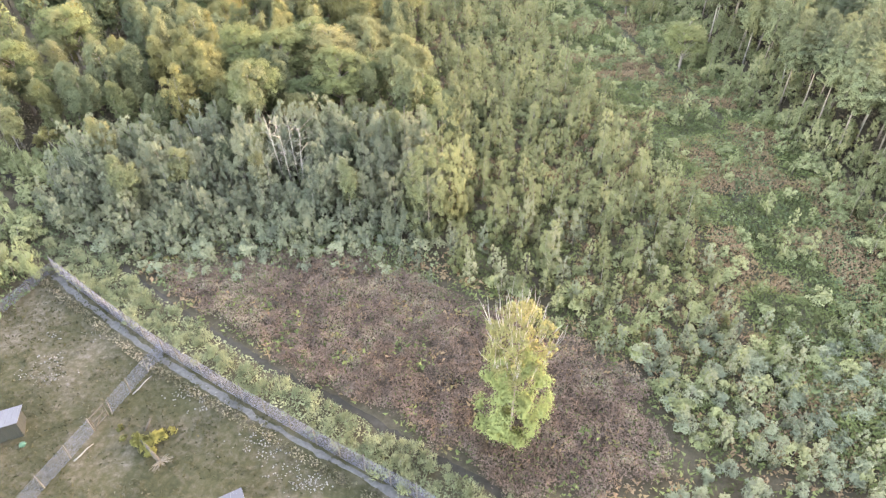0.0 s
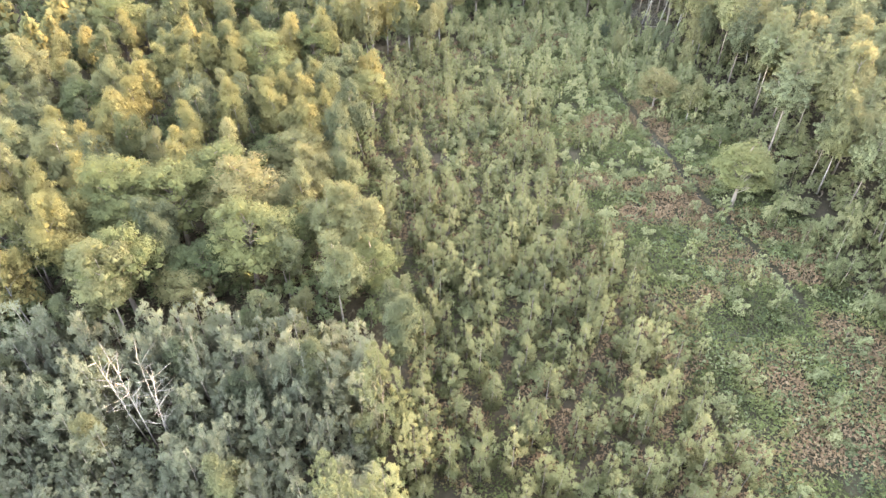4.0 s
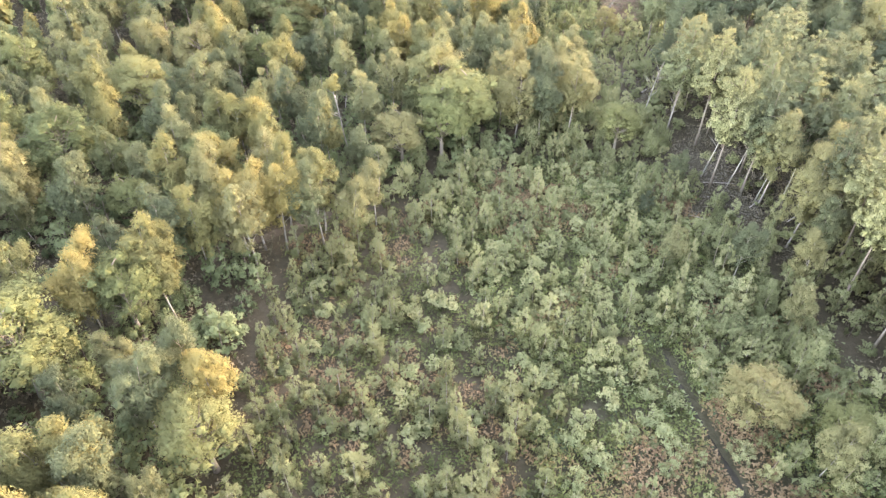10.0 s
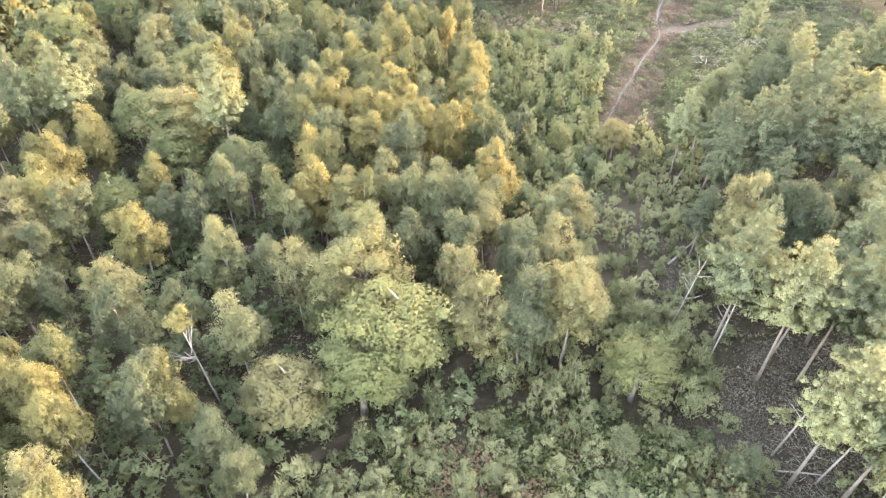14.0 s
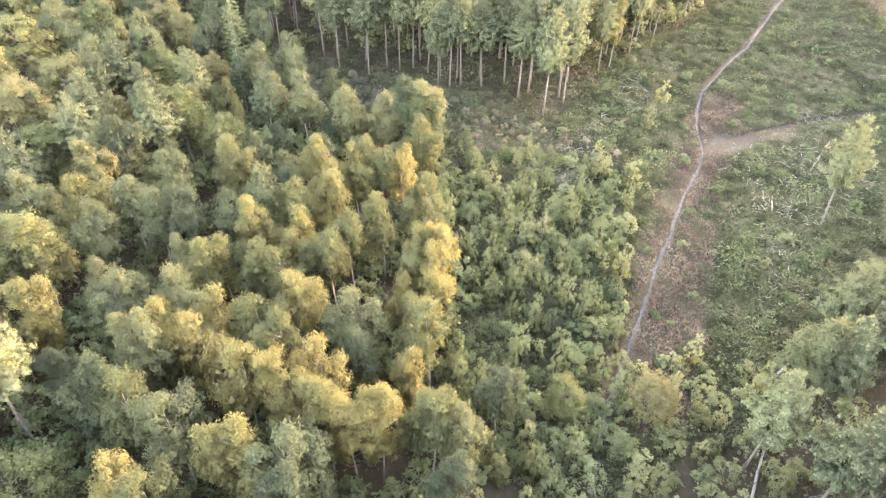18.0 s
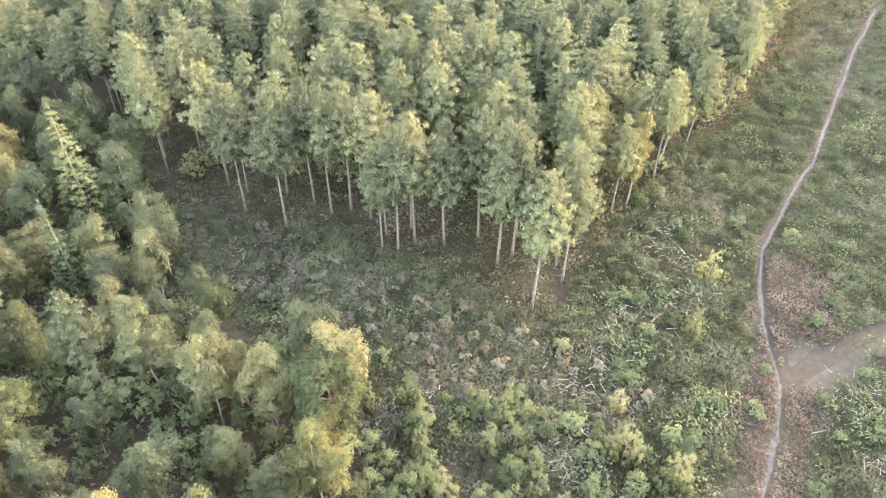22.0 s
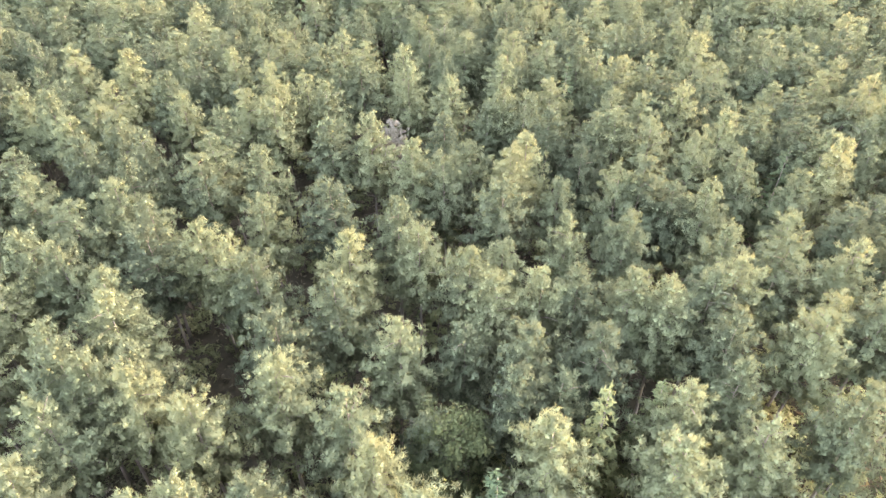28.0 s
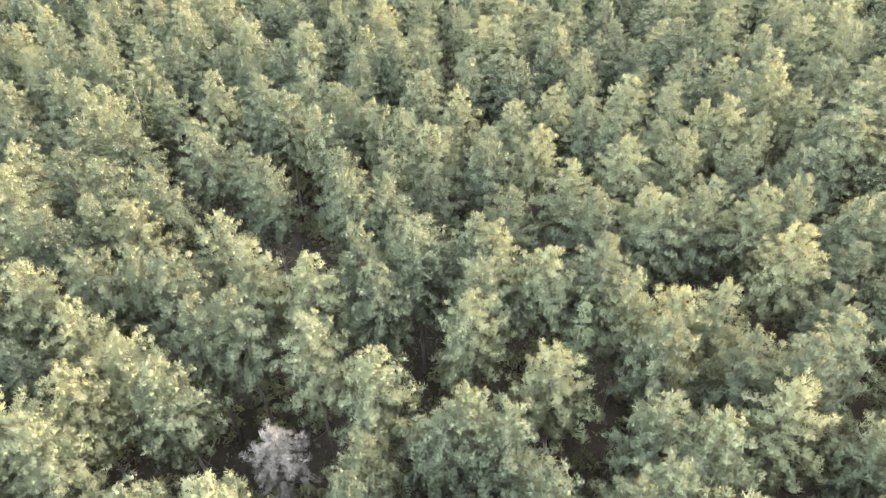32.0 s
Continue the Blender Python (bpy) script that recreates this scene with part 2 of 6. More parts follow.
PADDOCK = [(-42.5, 52.0), (-26.0, 41.0), (-2.1, 24.8), (12.0, 15.0), (12.0, 2.0), (-64.0, 2.0), (-52.0, 30.0), (-44.6, 45.6)]
VERGE = [(-46, 59), (-42, 51.7), (-26.0, 40.6), (-2.1, 25.4), (10, 17), (12, 19), (3.1, 25.4), (-3.1, 29.4), (-8, 32.8), (-15.6, 37.2), (-25.3, 44.2), (-36, 53)]
BRACKEN = [(-30, 51.0), (-13.9, 54.5), (-3.7, 50.5), (2.6, 46), (9.1, 41), (17, 38), (18, 26), (7, 24.5), (-1.2, 30.0), (-9.2, 35.0), (-20.1, 42.0)]
YOUNG_WOOD = [(-47, 60), (-36, 53), (-28, 49), (-13.9, 51), (-1, 48), (0, 60), (-1, 75), (-14, 77), (-30, 76), (-48, 72)]
SAPLING = [(1, 50), (10, 41), (18, 37), (20, 28), (34, 24), (33, 36), (28.6, 40), (28.2, 50), (28.5, 66), (26.5, 86), (20, 92), (20.5, 108), (19, 130), (15, 143), (7, 158), (-4, 154), (-5, 141), (-4, 122), (-7, 108), (-2.5, 94), (1.5, 82), (0.5, 62)]
STRIP = [(28.5, 38), (34, 22), (56, 18), (52, 51), (50.5, 61), (49, 75), (48, 96), (48.5, 108), (48.5, 130), (47, 142), (40, 163), (34, 166), (27, 168), (19, 164), (8, 160), (15, 143), (19, 130), (20.5, 108), (20, 92), (26.5, 86), (28.5, 66), (28.2, 50)]
BARE = [(43, 163), (47, 156), (54, 153), (62, 156), (64, 170), (56, 176), (47, 174), (42, 169)]
CORRIDOR = [(22, 168), (34, 166), (38, 158), (44, 150), (47, 154), (42, 163), (41, 170), (46, 175), (47, 182), (50.5, 192), (51, 203), (53, 212), (44, 214), (36, 210), (26, 207), (24, 190)]
FORK = [(59, 251), (61, 258), (66, 256), (74, 260.5), (75, 258.5), (66.5, 254), (63, 251)]
NEAR_OPEN = [(22, 206), (34, 197), (44, 204), (64, 222), (92, 224), (96, 300), (84, 320), (69, 298), (62.2, 296), (56.6, 286), (48.3, 275), (43.5, 267), (38.3, 259), (32.6, 262), (28.3, 268), (16, 273), (6, 274), (-6, 280), (-10, 268), (8, 259), (20, 252), (23, 244), (25, 226)]
OPEN = [(27, 204), (36, 196), (44, 205), (50, 214), (64, 222), (150, 225), (150, 330), (125, 372), (107.6, 360), (82.7, 321), (69, 298), (62.2, 296), (56.6, 286), (48.3, 275), (43.5, 266.5), (38.3, 257.5), (32.6, 260.5), (28.3, 266.5), (21.8, 266.5), (16, 272), (6, 273), (-5, 278), (-3, 266), (8, 259), (20, 252), (23, 244), (25, 226), (26, 214)]
PINE_BLOCK = [(-29, 297), (-18, 293), (-5.6, 283), (5.7, 274.5), (16, 273.5), (21.8, 268), (28.3, 268), (32.6, 262), (38.3, 259.5), (43.5, 268), (48.3, 276), (56.6, 287), (62.2, 297), (68, 299), (82.7, 323), (107.6, 362), (150, 430), (150, 470), (-80, 470), (-80, 320)]
RIGHT_WOOD = [(56, 30), (53.5, 51), (53, 61), (52, 75), (50.5, 96), (51, 108), (51, 130), (50.5, 142), (47.5, 150), (47.5, 160), (45, 166), (43, 174), (43, 184), (46, 190), (47, 205), (53, 213), (59, 218), (66, 222), (130, 222), (130, 30)]
LEFT_WOOD = [(-48, 74), (-30, 78), (-14, 78), (-1, 77), (0.5, 84), (-3, 94), (-8, 108), (-5, 122), (-6, 141), (-5, 154), (4, 160), (14, 164), (26, 170), (33, 174), (33, 186), (28, 196), (26, 200), (25, 214), (24, 226), (22, 244), (18, 252), (6, 258), (-4, 265), (-6, 278), (-18, 291), (-30, 296), (-85, 318), (-85, 74)]
TRAIL = [(34.1, 198.8), (36.5, 206), (38.2, 210.8), (41.3, 216.9), (46.1, 227.2), (49.6, 234.0), (53, 241), (57, 248), (58.9, 252.4), (60, 259.5), (63.9, 271.1), (71.5, 281.9), (77.7, 289.8), (89.3, 308.3), (100.2, 325.8), (118, 352)]
SHRUBS = [(5, 160), (14, 146), (20, 132), (30, 128), (44, 132), (46, 142), (40, 152), (36, 160), (36, 169), (26, 170), (14, 165)]
SCRUB = [(23.0, 206), (34, 198), (39, 208), (42, 222), (46, 238), (50, 247), (38, 251), (21.5, 251), (20.5, 244), (22.5, 226)]
HEATHER = [(35, 206), (43, 206), (49, 220), (55.5, 236), (59.5, 246), (66, 258), (70, 268), (65, 272), (60, 262), (53, 247.5), (45, 229), (40, 217)]
FERNY = [(44, 206), (54, 206), (62, 220), (66, 232), (58, 236), (50, 222)]
FAR_RIGHT = [(104, 225), (132, 225), (150, 300), (150, 372), (136, 372), (118, 330), (106, 280)]
# belts for added woods out of view; the right one blocks low sun
OUTER_RIGHT = [(74, -20), (150, -20), (190, 225), (190, 440), (165, 440), (150, 380), (150, 300), (132, 225), (112, 222), (100, 100)]
OUTER_LEFT = [(-80, 20), (-130, 20), (-90, 440), (-40, 440), (-46, 330), (-60, 200), (-76, 80)]
SPUR = [(58.9, 252.4), (67.4, 257.8), (77.0, 262.1), (92, 266), (112, 268)]
WOOD_PATH = [(-14, 146.5), (-8.1, 151.0), (-3.2, 154.5), (3.8, 159.2), (9.2, 163.7), (16.5, 168.1), (22.4, 174.8), (23.4, 180.6), (24, 190)]
DITCH = [(40.6, 82), (39.4, 92), (37.2, 100.5), (35.8, 110.6), (35, 118.3), (33.6, 126), (32.4, 134)]

# ---- where single trees stand: x, y, height ----
GOLD_BIRCHES_A = [(-51.5, 76.1, 8), (-34.4, 79.3, 11.5), (-36.2, 85.7, 11.5), (-32.6, 88.6, 11.5), (-36.6, 91.1, 11), (-41.5, 91.2, 11), (-47.4, 91.4, 11), (-38.4, 92.6, 11.5), (-33.4, 94.1, 11.5), (-24.1, 95.2, 11.5), (-25.2, 98.6, 11.5), (-32.5, 103.3, 11.5), (-41.0, 104.7, 11.5), (-11.4, 105.3, 11.5), (-26.0, 106.1, 11.5), (-12.7, 106.5, 11.5), (-35.8, 108.1, 11.5), (-21.4, 108.1, 11.5), (-10.4, 108.9, 11.5), (-16.7, 109.7, 11.5), (-36.3, 111.1, 11.5), (-22.4, 111.5, 11.5), (-17.3, 112.9, 11.5), (-35.4, 113.3, 11.5), (-13.4, 113.5, 11.5), (-10.4, 113.9, 11.5), (-17.9, 115.2, 11.5), (-15.4, 115.4, 11.5), (-36.0, 118.1, 11.5), (-15.0, 119.1, 11.5)]
GOLD_BIRCHES_B = [(-12.4, 119.1, 11.5), (-37.2, 120.9, 11.5), (-31.7, 123.5, 11.5), (-35.3, 124.2, 11.5), (-25.9, 126.5, 11.5), (-29.6, 128.5, 11.5), (-44.9, 128.7, 11.5), (-25.5, 129.3, 11.5), (-33.1, 129.5, 11.5), (-52.9, 129.6, 11.5), (-36.4, 130.1, 11.5), (-27.3, 132.9, 11.5), (-29.0, 133.9, 11.5), (-19.2, 134.8, 11.5), (-34.6, 135.6, 11.5), (-25.1, 135.8, 11.5), (-20.4, 136.9, 11.5), (-13.1, 136.9, 11.5), (-46.3, 139.0, 11.5), (-14.6, 140.0, 11.5), (-12.4, 144.4, 11.5), (-8.6, 146.4, 11.5), (-7.5, 148.5, 11.5), (-5.2, 148.5, 11.5), (-1.4, 151.7, 11.5), (-13.2, 154.5, 11.5), (-41.2, 156.2, 11.5), (-39.3, 157.8, 11.5), (-7.2, 159.8, 11.5), (-10.3, 162.3, 11.5)]
GOLD_BIRCHES_C = [(-12.8, 163.4, 11.5), (-14.6, 163.8, 11.5), (-17.3, 165.1, 11.5), (-11.4, 165.7, 11.5), (-11.5, 182.2, 11.5), (8.4, 185.4, 11.5), (10.2, 186.2, 11.5), (5.8, 187.0, 11.5), (1.6, 187.3, 11.5), (4.8, 189.2, 11.5), (24.1, 192.2, 11.5), (-26.1, 194.5, 11.5), (-24.1, 194.6, 11.5), (2.5, 195.0, 11.5), (5.5, 195.2, 11.5), (25.2, 195.4, 7), (9.7, 198.0, 11.5), (17.1, 201.2, 11.5), (19.0, 201.5, 11.5), (22.6, 201.5, 11.5), (15.1, 201.8, 11.5), (23.4, 203.3, 8), (12.2, 204.3, 11.5), (8.8, 204.7, 11.5), (13.2, 205.7, 11.5), (20.7, 206.9, 9), (4.8, 208.3, 11.5), (11.3, 208.3, 11.5), (1.4, 209.4, 11.5), (22.2, 209.8, 11.5)]
GOLD_BIRCHES_D = [(9.4, 210.1, 11.5), (4.9, 210.8, 11.5), (-10.9, 211.9, 11.5), (11.2, 212.8, 11.5), (21.0, 213.8, 9), (19.6, 215.8, 9), (8.9, 215.9, 11.5), (1.7, 216.8, 11.5), (7.0, 217.0, 11.5), (22.1, 217.0, 11.5), (13.1, 218.9, 11.5), (20.9, 219.2, 11.5), (22.3, 220.5, 11.5), (9.9, 221.0, 11.5), (14.4, 221.5, 11.5), (4.2, 223.1, 11.5), (17.0, 225.0, 11.5), (8.4, 226.1, 11.5), (-12.4, 226.2, 11.5), (21.1, 226.6, 11.5), (11.5, 227.0, 11.5), (11.9, 230.2, 11.5), (16.6, 232.1, 11.5), (13.7, 232.4, 11.5), (18.6, 233.1, 11.5), (0.4, 233.2, 11.5), (9.1, 233.8, 11.5), (15.0, 234.2, 11.5), (20.3, 239.0, 11.5), (20.2, 242.4, 8)]
GOLD_BIRCHES_E = [(50.6, 279.5, 12), (56.9, 289.0, 13)]
GOLD_BIRCHES = GOLD_BIRCHES_A + GOLD_BIRCHES_B + GOLD_BIRCHES_C + GOLD_BIRCHES_D + GOLD_BIRCHES_E
GREEN_BIRCHES_A = [(-38.9, 66.4, 6), (-11.0, 69.3, 7), (-32.1, 71.7, 6), (0.9, 73.0, 11), (-11.6, 76.5, 8), (-0.1, 79.1, 7), (-8.3, 79.7, 6), (-30.3, 82.2, 8), (-22.5, 84.8, 10), (-23.6, 86.3, 11.5), (-4.7, 91.7, 8), (-9.4, 92.3, 11.5), (-62.6, 96.5, 11), (-9.9, 97.1, 11.5), (-7.1, 99.4, 11.5), (-20.2, 101.3, 11.5), (-26.6, 110.1, 11.5), (-7.7, 110.6, 9), (-6.1, 112.5, 11.5), (-7.4, 117.1, 8), (-11.4, 117.6, 11.5), (40.7, 121.4, 8), (-10.7, 124.5, 11.5), (-9.3, 129.7, 11), (-17.1, 138.5, 11.5), (41.9, 143.8, 8), (-7.3, 144.7, 11.5), (35.6, 145.7, 6)]
GREEN_BIRCHES_B = [(-1.2, 149.2, 11.5), (-26.2, 149.9, 11.5), (1.8, 150.2, 9), (4.2, 152.9, 9), (35.0, 154.2, 4), (3.9, 157.8, 8), (39.8, 159.9, 6), (1.6, 160.5, 9), (-36.0, 164.5, 11.5), (1.4, 170.0, 11.5), (-43.8, 170.1, 11.5), (-6.9, 170.8, 11.5), (-23.4, 172.4, 11.5), (-21.0, 173.3, 11.5), (19.6, 174.9, 11.5), (-20.3, 175.2, 11.5), (4.9, 176.5, 11.5), (-2.7, 178.4, 11.5), (28.3, 179.6, 11.5), (25.4, 179.9, 11.5), (19.8, 180.4, 11.5), (19.4, 182.7, 9), (22.4, 185.1, 10), (-19.2, 185.7, 11.5), (-7.1, 186.5, 11.5), (16.4, 186.5, 11.5), (20.5, 187.1, 11.5), (23.2, 187.4, 10), (15.0, 188.0, 11.5), (17.7, 188.9, 11.5)]
GREEN_BIRCHES_C = [(-4.8, 189.6, 11.5), (-34.1, 193.0, 11.5), (-3.7, 193.3, 11.5), (4.9, 200.6, 11.5), (-2.1, 203.3, 11.5), (-2.0, 208.5, 11.5), (-19.6, 210.4, 11.5), (1.2, 212.6, 11.5), (-3.2, 213.0, 11.5), (-20.2, 215.6, 11.5), (-9.2, 221.9, 11.5), (-5.0, 223.9, 11.5), (-2.0, 224.9, 11.5), (-8.2, 226.2, 11.5), (4.0, 228.2, 11.5), (-5.7, 230.3, 11.5), (6.1, 231.8, 9), (5.1, 235.2, 9), (17.2, 238.6, 8), (8.6, 238.7, 9), (1.0, 239.0, 9), (13.0, 241.6, 8), (10.5, 246.6, 11.5), (8.1, 248.4, 7), (12.0, 248.7, 8), (4.8, 249.6, 11.5), (4.1, 254.0, 8), (-0.3, 254.6, 9), (-0.4, 265.1, 11)]
GREEN_BIRCHES_D = [(-13.4, 268.7, 11.5), (-5.2, 269.1, 7), (-2.1, 269.2, 7), (-18.4, 271.2, 11.5), (-6.9, 271.7, 11.5), (-10.8, 273.6, 8), (-8.7, 278.0, 9), (-13.1, 279.9, 9)]
GREEN_BIRCHES = GREEN_BIRCHES_A + GREEN_BIRCHES_B + GREEN_BIRCHES_C + GREEN_BIRCHES_D
OAKS_A = [(-19.7, 81.1, 7), (-2.2, 83.8, 8), (-18.8, 84.0, 8), (-14.5, 85.4, 11.5), (-10.9, 88.7, 9), (-28.0, 89.5, 10), (-23.6, 92.1, 11.5), (-16.4, 92.9, 11.5), (-19.6, 95.8, 11.5), (39.8, 99.8, 9), (-12.4, 102.4, 10), (42.8, 113.4, 4), (-5.5, 121.9, 9), (42.9, 124.1, 5), (37.1, 126.2, 7), (-22.4, 128.9, 11.5), (-14.9, 159.1, 9), (-32.4, 159.4, 11.5), (6.5, 164.6, 9), (11.6, 166.8, 11.5), (34.3, 168.2, 8), (14.5, 169.9, 12), (-28.3, 174.3, 11.5), (31.0, 188.2, 8), (-5.0, 196.7, 9), (-13.9, 199.7, 9), (-14.3, 204.3, 11.5), (-17.5, 205.5, 11.5), (-17.0, 219.9, 11.5), (44.5, 281.1, 14)]
OAKS_B = [(38.6, 281.3, 12), (31.9, 281.9, 14), (37.2, 298.6, 14)]
OAKS = OAKS_A + OAKS_B
PINES_A = [(48.5, 111.0, 16.5), (51.7, 124.2, 16.5), (44.6, 160.3, 16.5), (52.9, 169.3, 16.5), (45.8, 170.1, 16.5), (42.8, 173.7, 16.5), (52.3, 174.8, 16.5), (56.4, 179.0, 16.5), (44.4, 186.3, 10), (48.2, 192.5, 13), (53.2, 192.5, 12), (61.8, 193.6, 16.5), (52.2, 195.1, 16.5), (56.7, 195.1, 16.5), (-33.6, 197.4, 16.5), (53.7, 199.8, 14), (56.4, 200.7, 14), (47.0, 203.0, 13), (-8.4, 203.2, 16.5), (-32.5, 204.8, 16.5), (-28.4, 206.9, 16.5), (56.0, 212.7, 14), (66.7, 223.1, 15), (-21.0, 230.7, 14), (67.2, 235.0, 15), (-18.6, 237.9, 14), (-10.9, 240.4, 14), (-19.4, 242.8, 14), (-13.8, 245.6, 14)]
PINES_B = [(0.0, 249.0, 13), (-22.5, 252.0, 14), (-10.8, 253.9, 13), (-21.6, 256.8, 14), (34.1, 267.6, 14), (35.8, 268.9, 16.5), (23.3, 269.4, 16.5), (21.5, 270.3, 13), (34.5, 270.5, 16.5), (28.4, 270.7, 14), (25.1, 271.2, 16.5), (32.2, 272.3, 16.5), (21.8, 272.4, 13), (36.5, 272.5, 12), (42.6, 273.4, 16.5), (10.0, 274.0, 16.5), (24.5, 274.0, 14), (28.2, 274.1, 14), (19.6, 275.7, 16.5), (4.7, 276.4, 16.5), (14.9, 276.6, 16.5), (17.1, 277.4, 16.5), (48.3, 277.7, 13), (12.6, 278.2, 16.5), (27.0, 282.5, 16.5), (-6.5, 282.8, 16.5), (35.8, 282.8, 16.5), (22.8, 283.1, 16.5), (50.8, 284.0, 15), (36.2, 284.9, 15)]
PINES_C = [(5.0, 285.1, 16.5), (55.2, 285.3, 15), (32.6, 285.5, 15), (42.2, 285.8, 16.5), (13.2, 286.5, 16.5), (26.3, 286.5, 14), (45.4, 286.8, 16.5), (17.9, 287.4, 16.5), (15.6, 287.9, 16.5), (26.7, 288.7, 16.5), (8.1, 289.1, 16.5), (-4.7, 289.5, 16.5), (47.9, 289.9, 16.5), (21.5, 291.5, 16.5), (29.0, 291.7, 16.5), (36.0, 291.8, 16.5), (60.9, 292.1, 15), (-1.6, 292.5, 16.5), (27.2, 293.0, 16.5), (23.5, 293.3, 16.5), (50.2, 295.7, 16.5), (5.7, 296.9, 16.5), (61.8, 297.8, 16.5), (14.5, 298.1, 16.5), (22.7, 298.2, 16.5), (31.4, 298.4, 16.5), (-7.8, 298.9, 16.5), (51.5, 298.9, 16.5), (18.6, 299.7, 16.5), (41.8, 300.3, 16.5)]
PINES_D = [(-15.3, 300.4, 16.5), (15.7, 301.0, 16.5), (-0.3, 301.6, 16.5), (18.0, 302.0, 16.5), (13.2, 302.3, 16.5), (5.9, 303.0, 16.5), (47.4, 303.4, 16.5), (42.2, 303.6, 16.5), (11.8, 304.0, 16.5), (33.8, 304.0, 16.5), (61.7, 304.1, 16.5), (56.2, 304.3, 16.5), (26.2, 305.0, 16.5), (67.5, 306.4, 16.5), (52.7, 306.9, 16.5), (40.0, 308.1, 16.5), (30.1, 308.2, 16.5), (56.1, 308.5, 16.5), (50.5, 308.6, 16.5), (43.9, 308.7, 16.5), (47.1, 309.2, 16.5), (58.8, 309.8, 16.5), (23.5, 310.6, 16.5), (39.0, 311.1, 16.5), (67.3, 311.2, 16.5), (62.2, 311.6, 16.5), (21.6, 311.9, 16.5), (9.0, 312.0, 16.5), (59.0, 312.9, 16.5), (29.5, 313.1, 16.5)]
PINES_E = [(6.3, 313.3, 16.5), (14.6, 314.0, 16.5), (51.5, 314.3, 16.5), (18.6, 314.6, 16.5), (46.5, 315.1, 16.5), (13.6, 316.7, 16.5), (33.5, 317.4, 16.5), (28.3, 319.9, 16.5), (2.5, 320.1, 16.5), (9.5, 323.5, 16.5), (16.2, 323.5, 16.5), (37.6, 324.2, 16.5), (43.0, 324.2, 16.5), (21.4, 324.4, 16.5), (60.4, 326.0, 16.5), (34.6, 326.2, 16.5), (4.3, 326.4, 16.5), (81.8, 326.8, 16.5), (9.5, 327.4, 16.5), (44.9, 327.5, 16.5), (57.7, 329.1, 16.5), (6.3, 330.1, 16.5), (51.6, 330.3, 16.5), (30.4, 330.4, 16.5), (26.5, 330.5, 16.5), (48.0, 331.6, 16.5), (55.0, 332.5, 16.5), (57.6, 333.5, 16.5), (20.0, 334.2, 16.5), (45.8, 334.9, 16.5)]
PINES_F = [(17.4, 335.2, 16.5), (41.8, 335.2, 15), (-2.4, 335.4, 16.5), (37.5, 335.4, 13), (54.7, 335.6, 16.5), (43.7, 336.0, 16.5), (62.3, 336.3, 16.5), (20.3, 337.6, 16.5), (25.5, 338.4, 16.5), (37.9, 338.7, 16.5), (60.7, 339.5, 16.5), (64.3, 339.5, 16.5), (22.5, 340.1, 16.5), (7.7, 340.6, 16.5), (67.5, 341.3, 16.5), (33.8, 341.4, 16.5), (18.2, 342.9, 16.5), (26.1, 342.9, 16.5), (44.2, 343.3, 16.5), (57.6, 343.7, 16.5), (28.7, 343.8, 16.5), (60.6, 344.2, 16.5), (55.1, 345.3, 16.5), (45.1, 346.4, 16.5), (37.5, 346.5, 16.5), (-5.1, 346.7, 16.5), (23.2, 347.1, 16.5), (32.9, 347.1, 16.5), (49.4, 347.6, 16.5), (17.6, 347.7, 16.5)]
PINES_G = [(20.3, 348.2, 16.5), (28.2, 348.9, 16.5), (45.9, 349.7, 16.5), (40.6, 349.8, 16.5), (68.1, 349.9, 16.5), (35.9, 350.7, 16.5), (44.5, 351.3, 16.5), (12.6, 351.5, 16.5), (40.4, 352.0, 16.5), (25.3, 352.1, 16.5), (10.2, 352.9, 16.5), (59.2, 354.0, 16.5), (66.7, 354.6, 16.5), (54.2, 354.7, 16.5), (62.4, 354.7, 16.5), (47.3, 354.8, 16.5), (34.4, 357.2, 16.5), (52.6, 358.6, 16.5), (18.4, 358.9, 16.5), (27.0, 359.7, 16.5), (13.8, 359.8, 16.5), (46.4, 362.2, 16.5), (4.8, 362.5, 16.5), (63.0, 362.9, 16.5), (58.6, 363.0, 16.5), (40.5, 364.1, 16.5), (8.5, 365.4, 16.5), (19.9, 366.3, 16.5), (13.3, 367.4, 16.5), (30.4, 368.3, 16.5)]
PINES_H = [(43.6, 371.5, 16.5), (60.5, 373.7, 16.5), (23.9, 374.1, 16.5), (5.0, 374.3, 16.5), (39.7, 375.2, 16.5), (19.0, 375.4, 16.5), (50.2, 377.7, 16.5), (56.8, 378.9, 16.5), (33.5, 379.2, 16.5), (7.2, 387.2, 16.5), (-0.2, 390.7, 16.5)]
PINES = PINES_A + PINES_B + PINES_C + PINES_D + PINES_E + PINES_F + PINES_G + PINES_H
SPRUCES_A = [(-6.3, 259.4, 14), (-9.8, 270.3, 17.2), (54.4, 290.0, 16.5), (39.7, 293.4, 16.5), (46.6, 298.7, 16.5), (50.8, 301.0, 14), (51.4, 343.2, 16.5)]
SPRUCES = SPRUCES_A
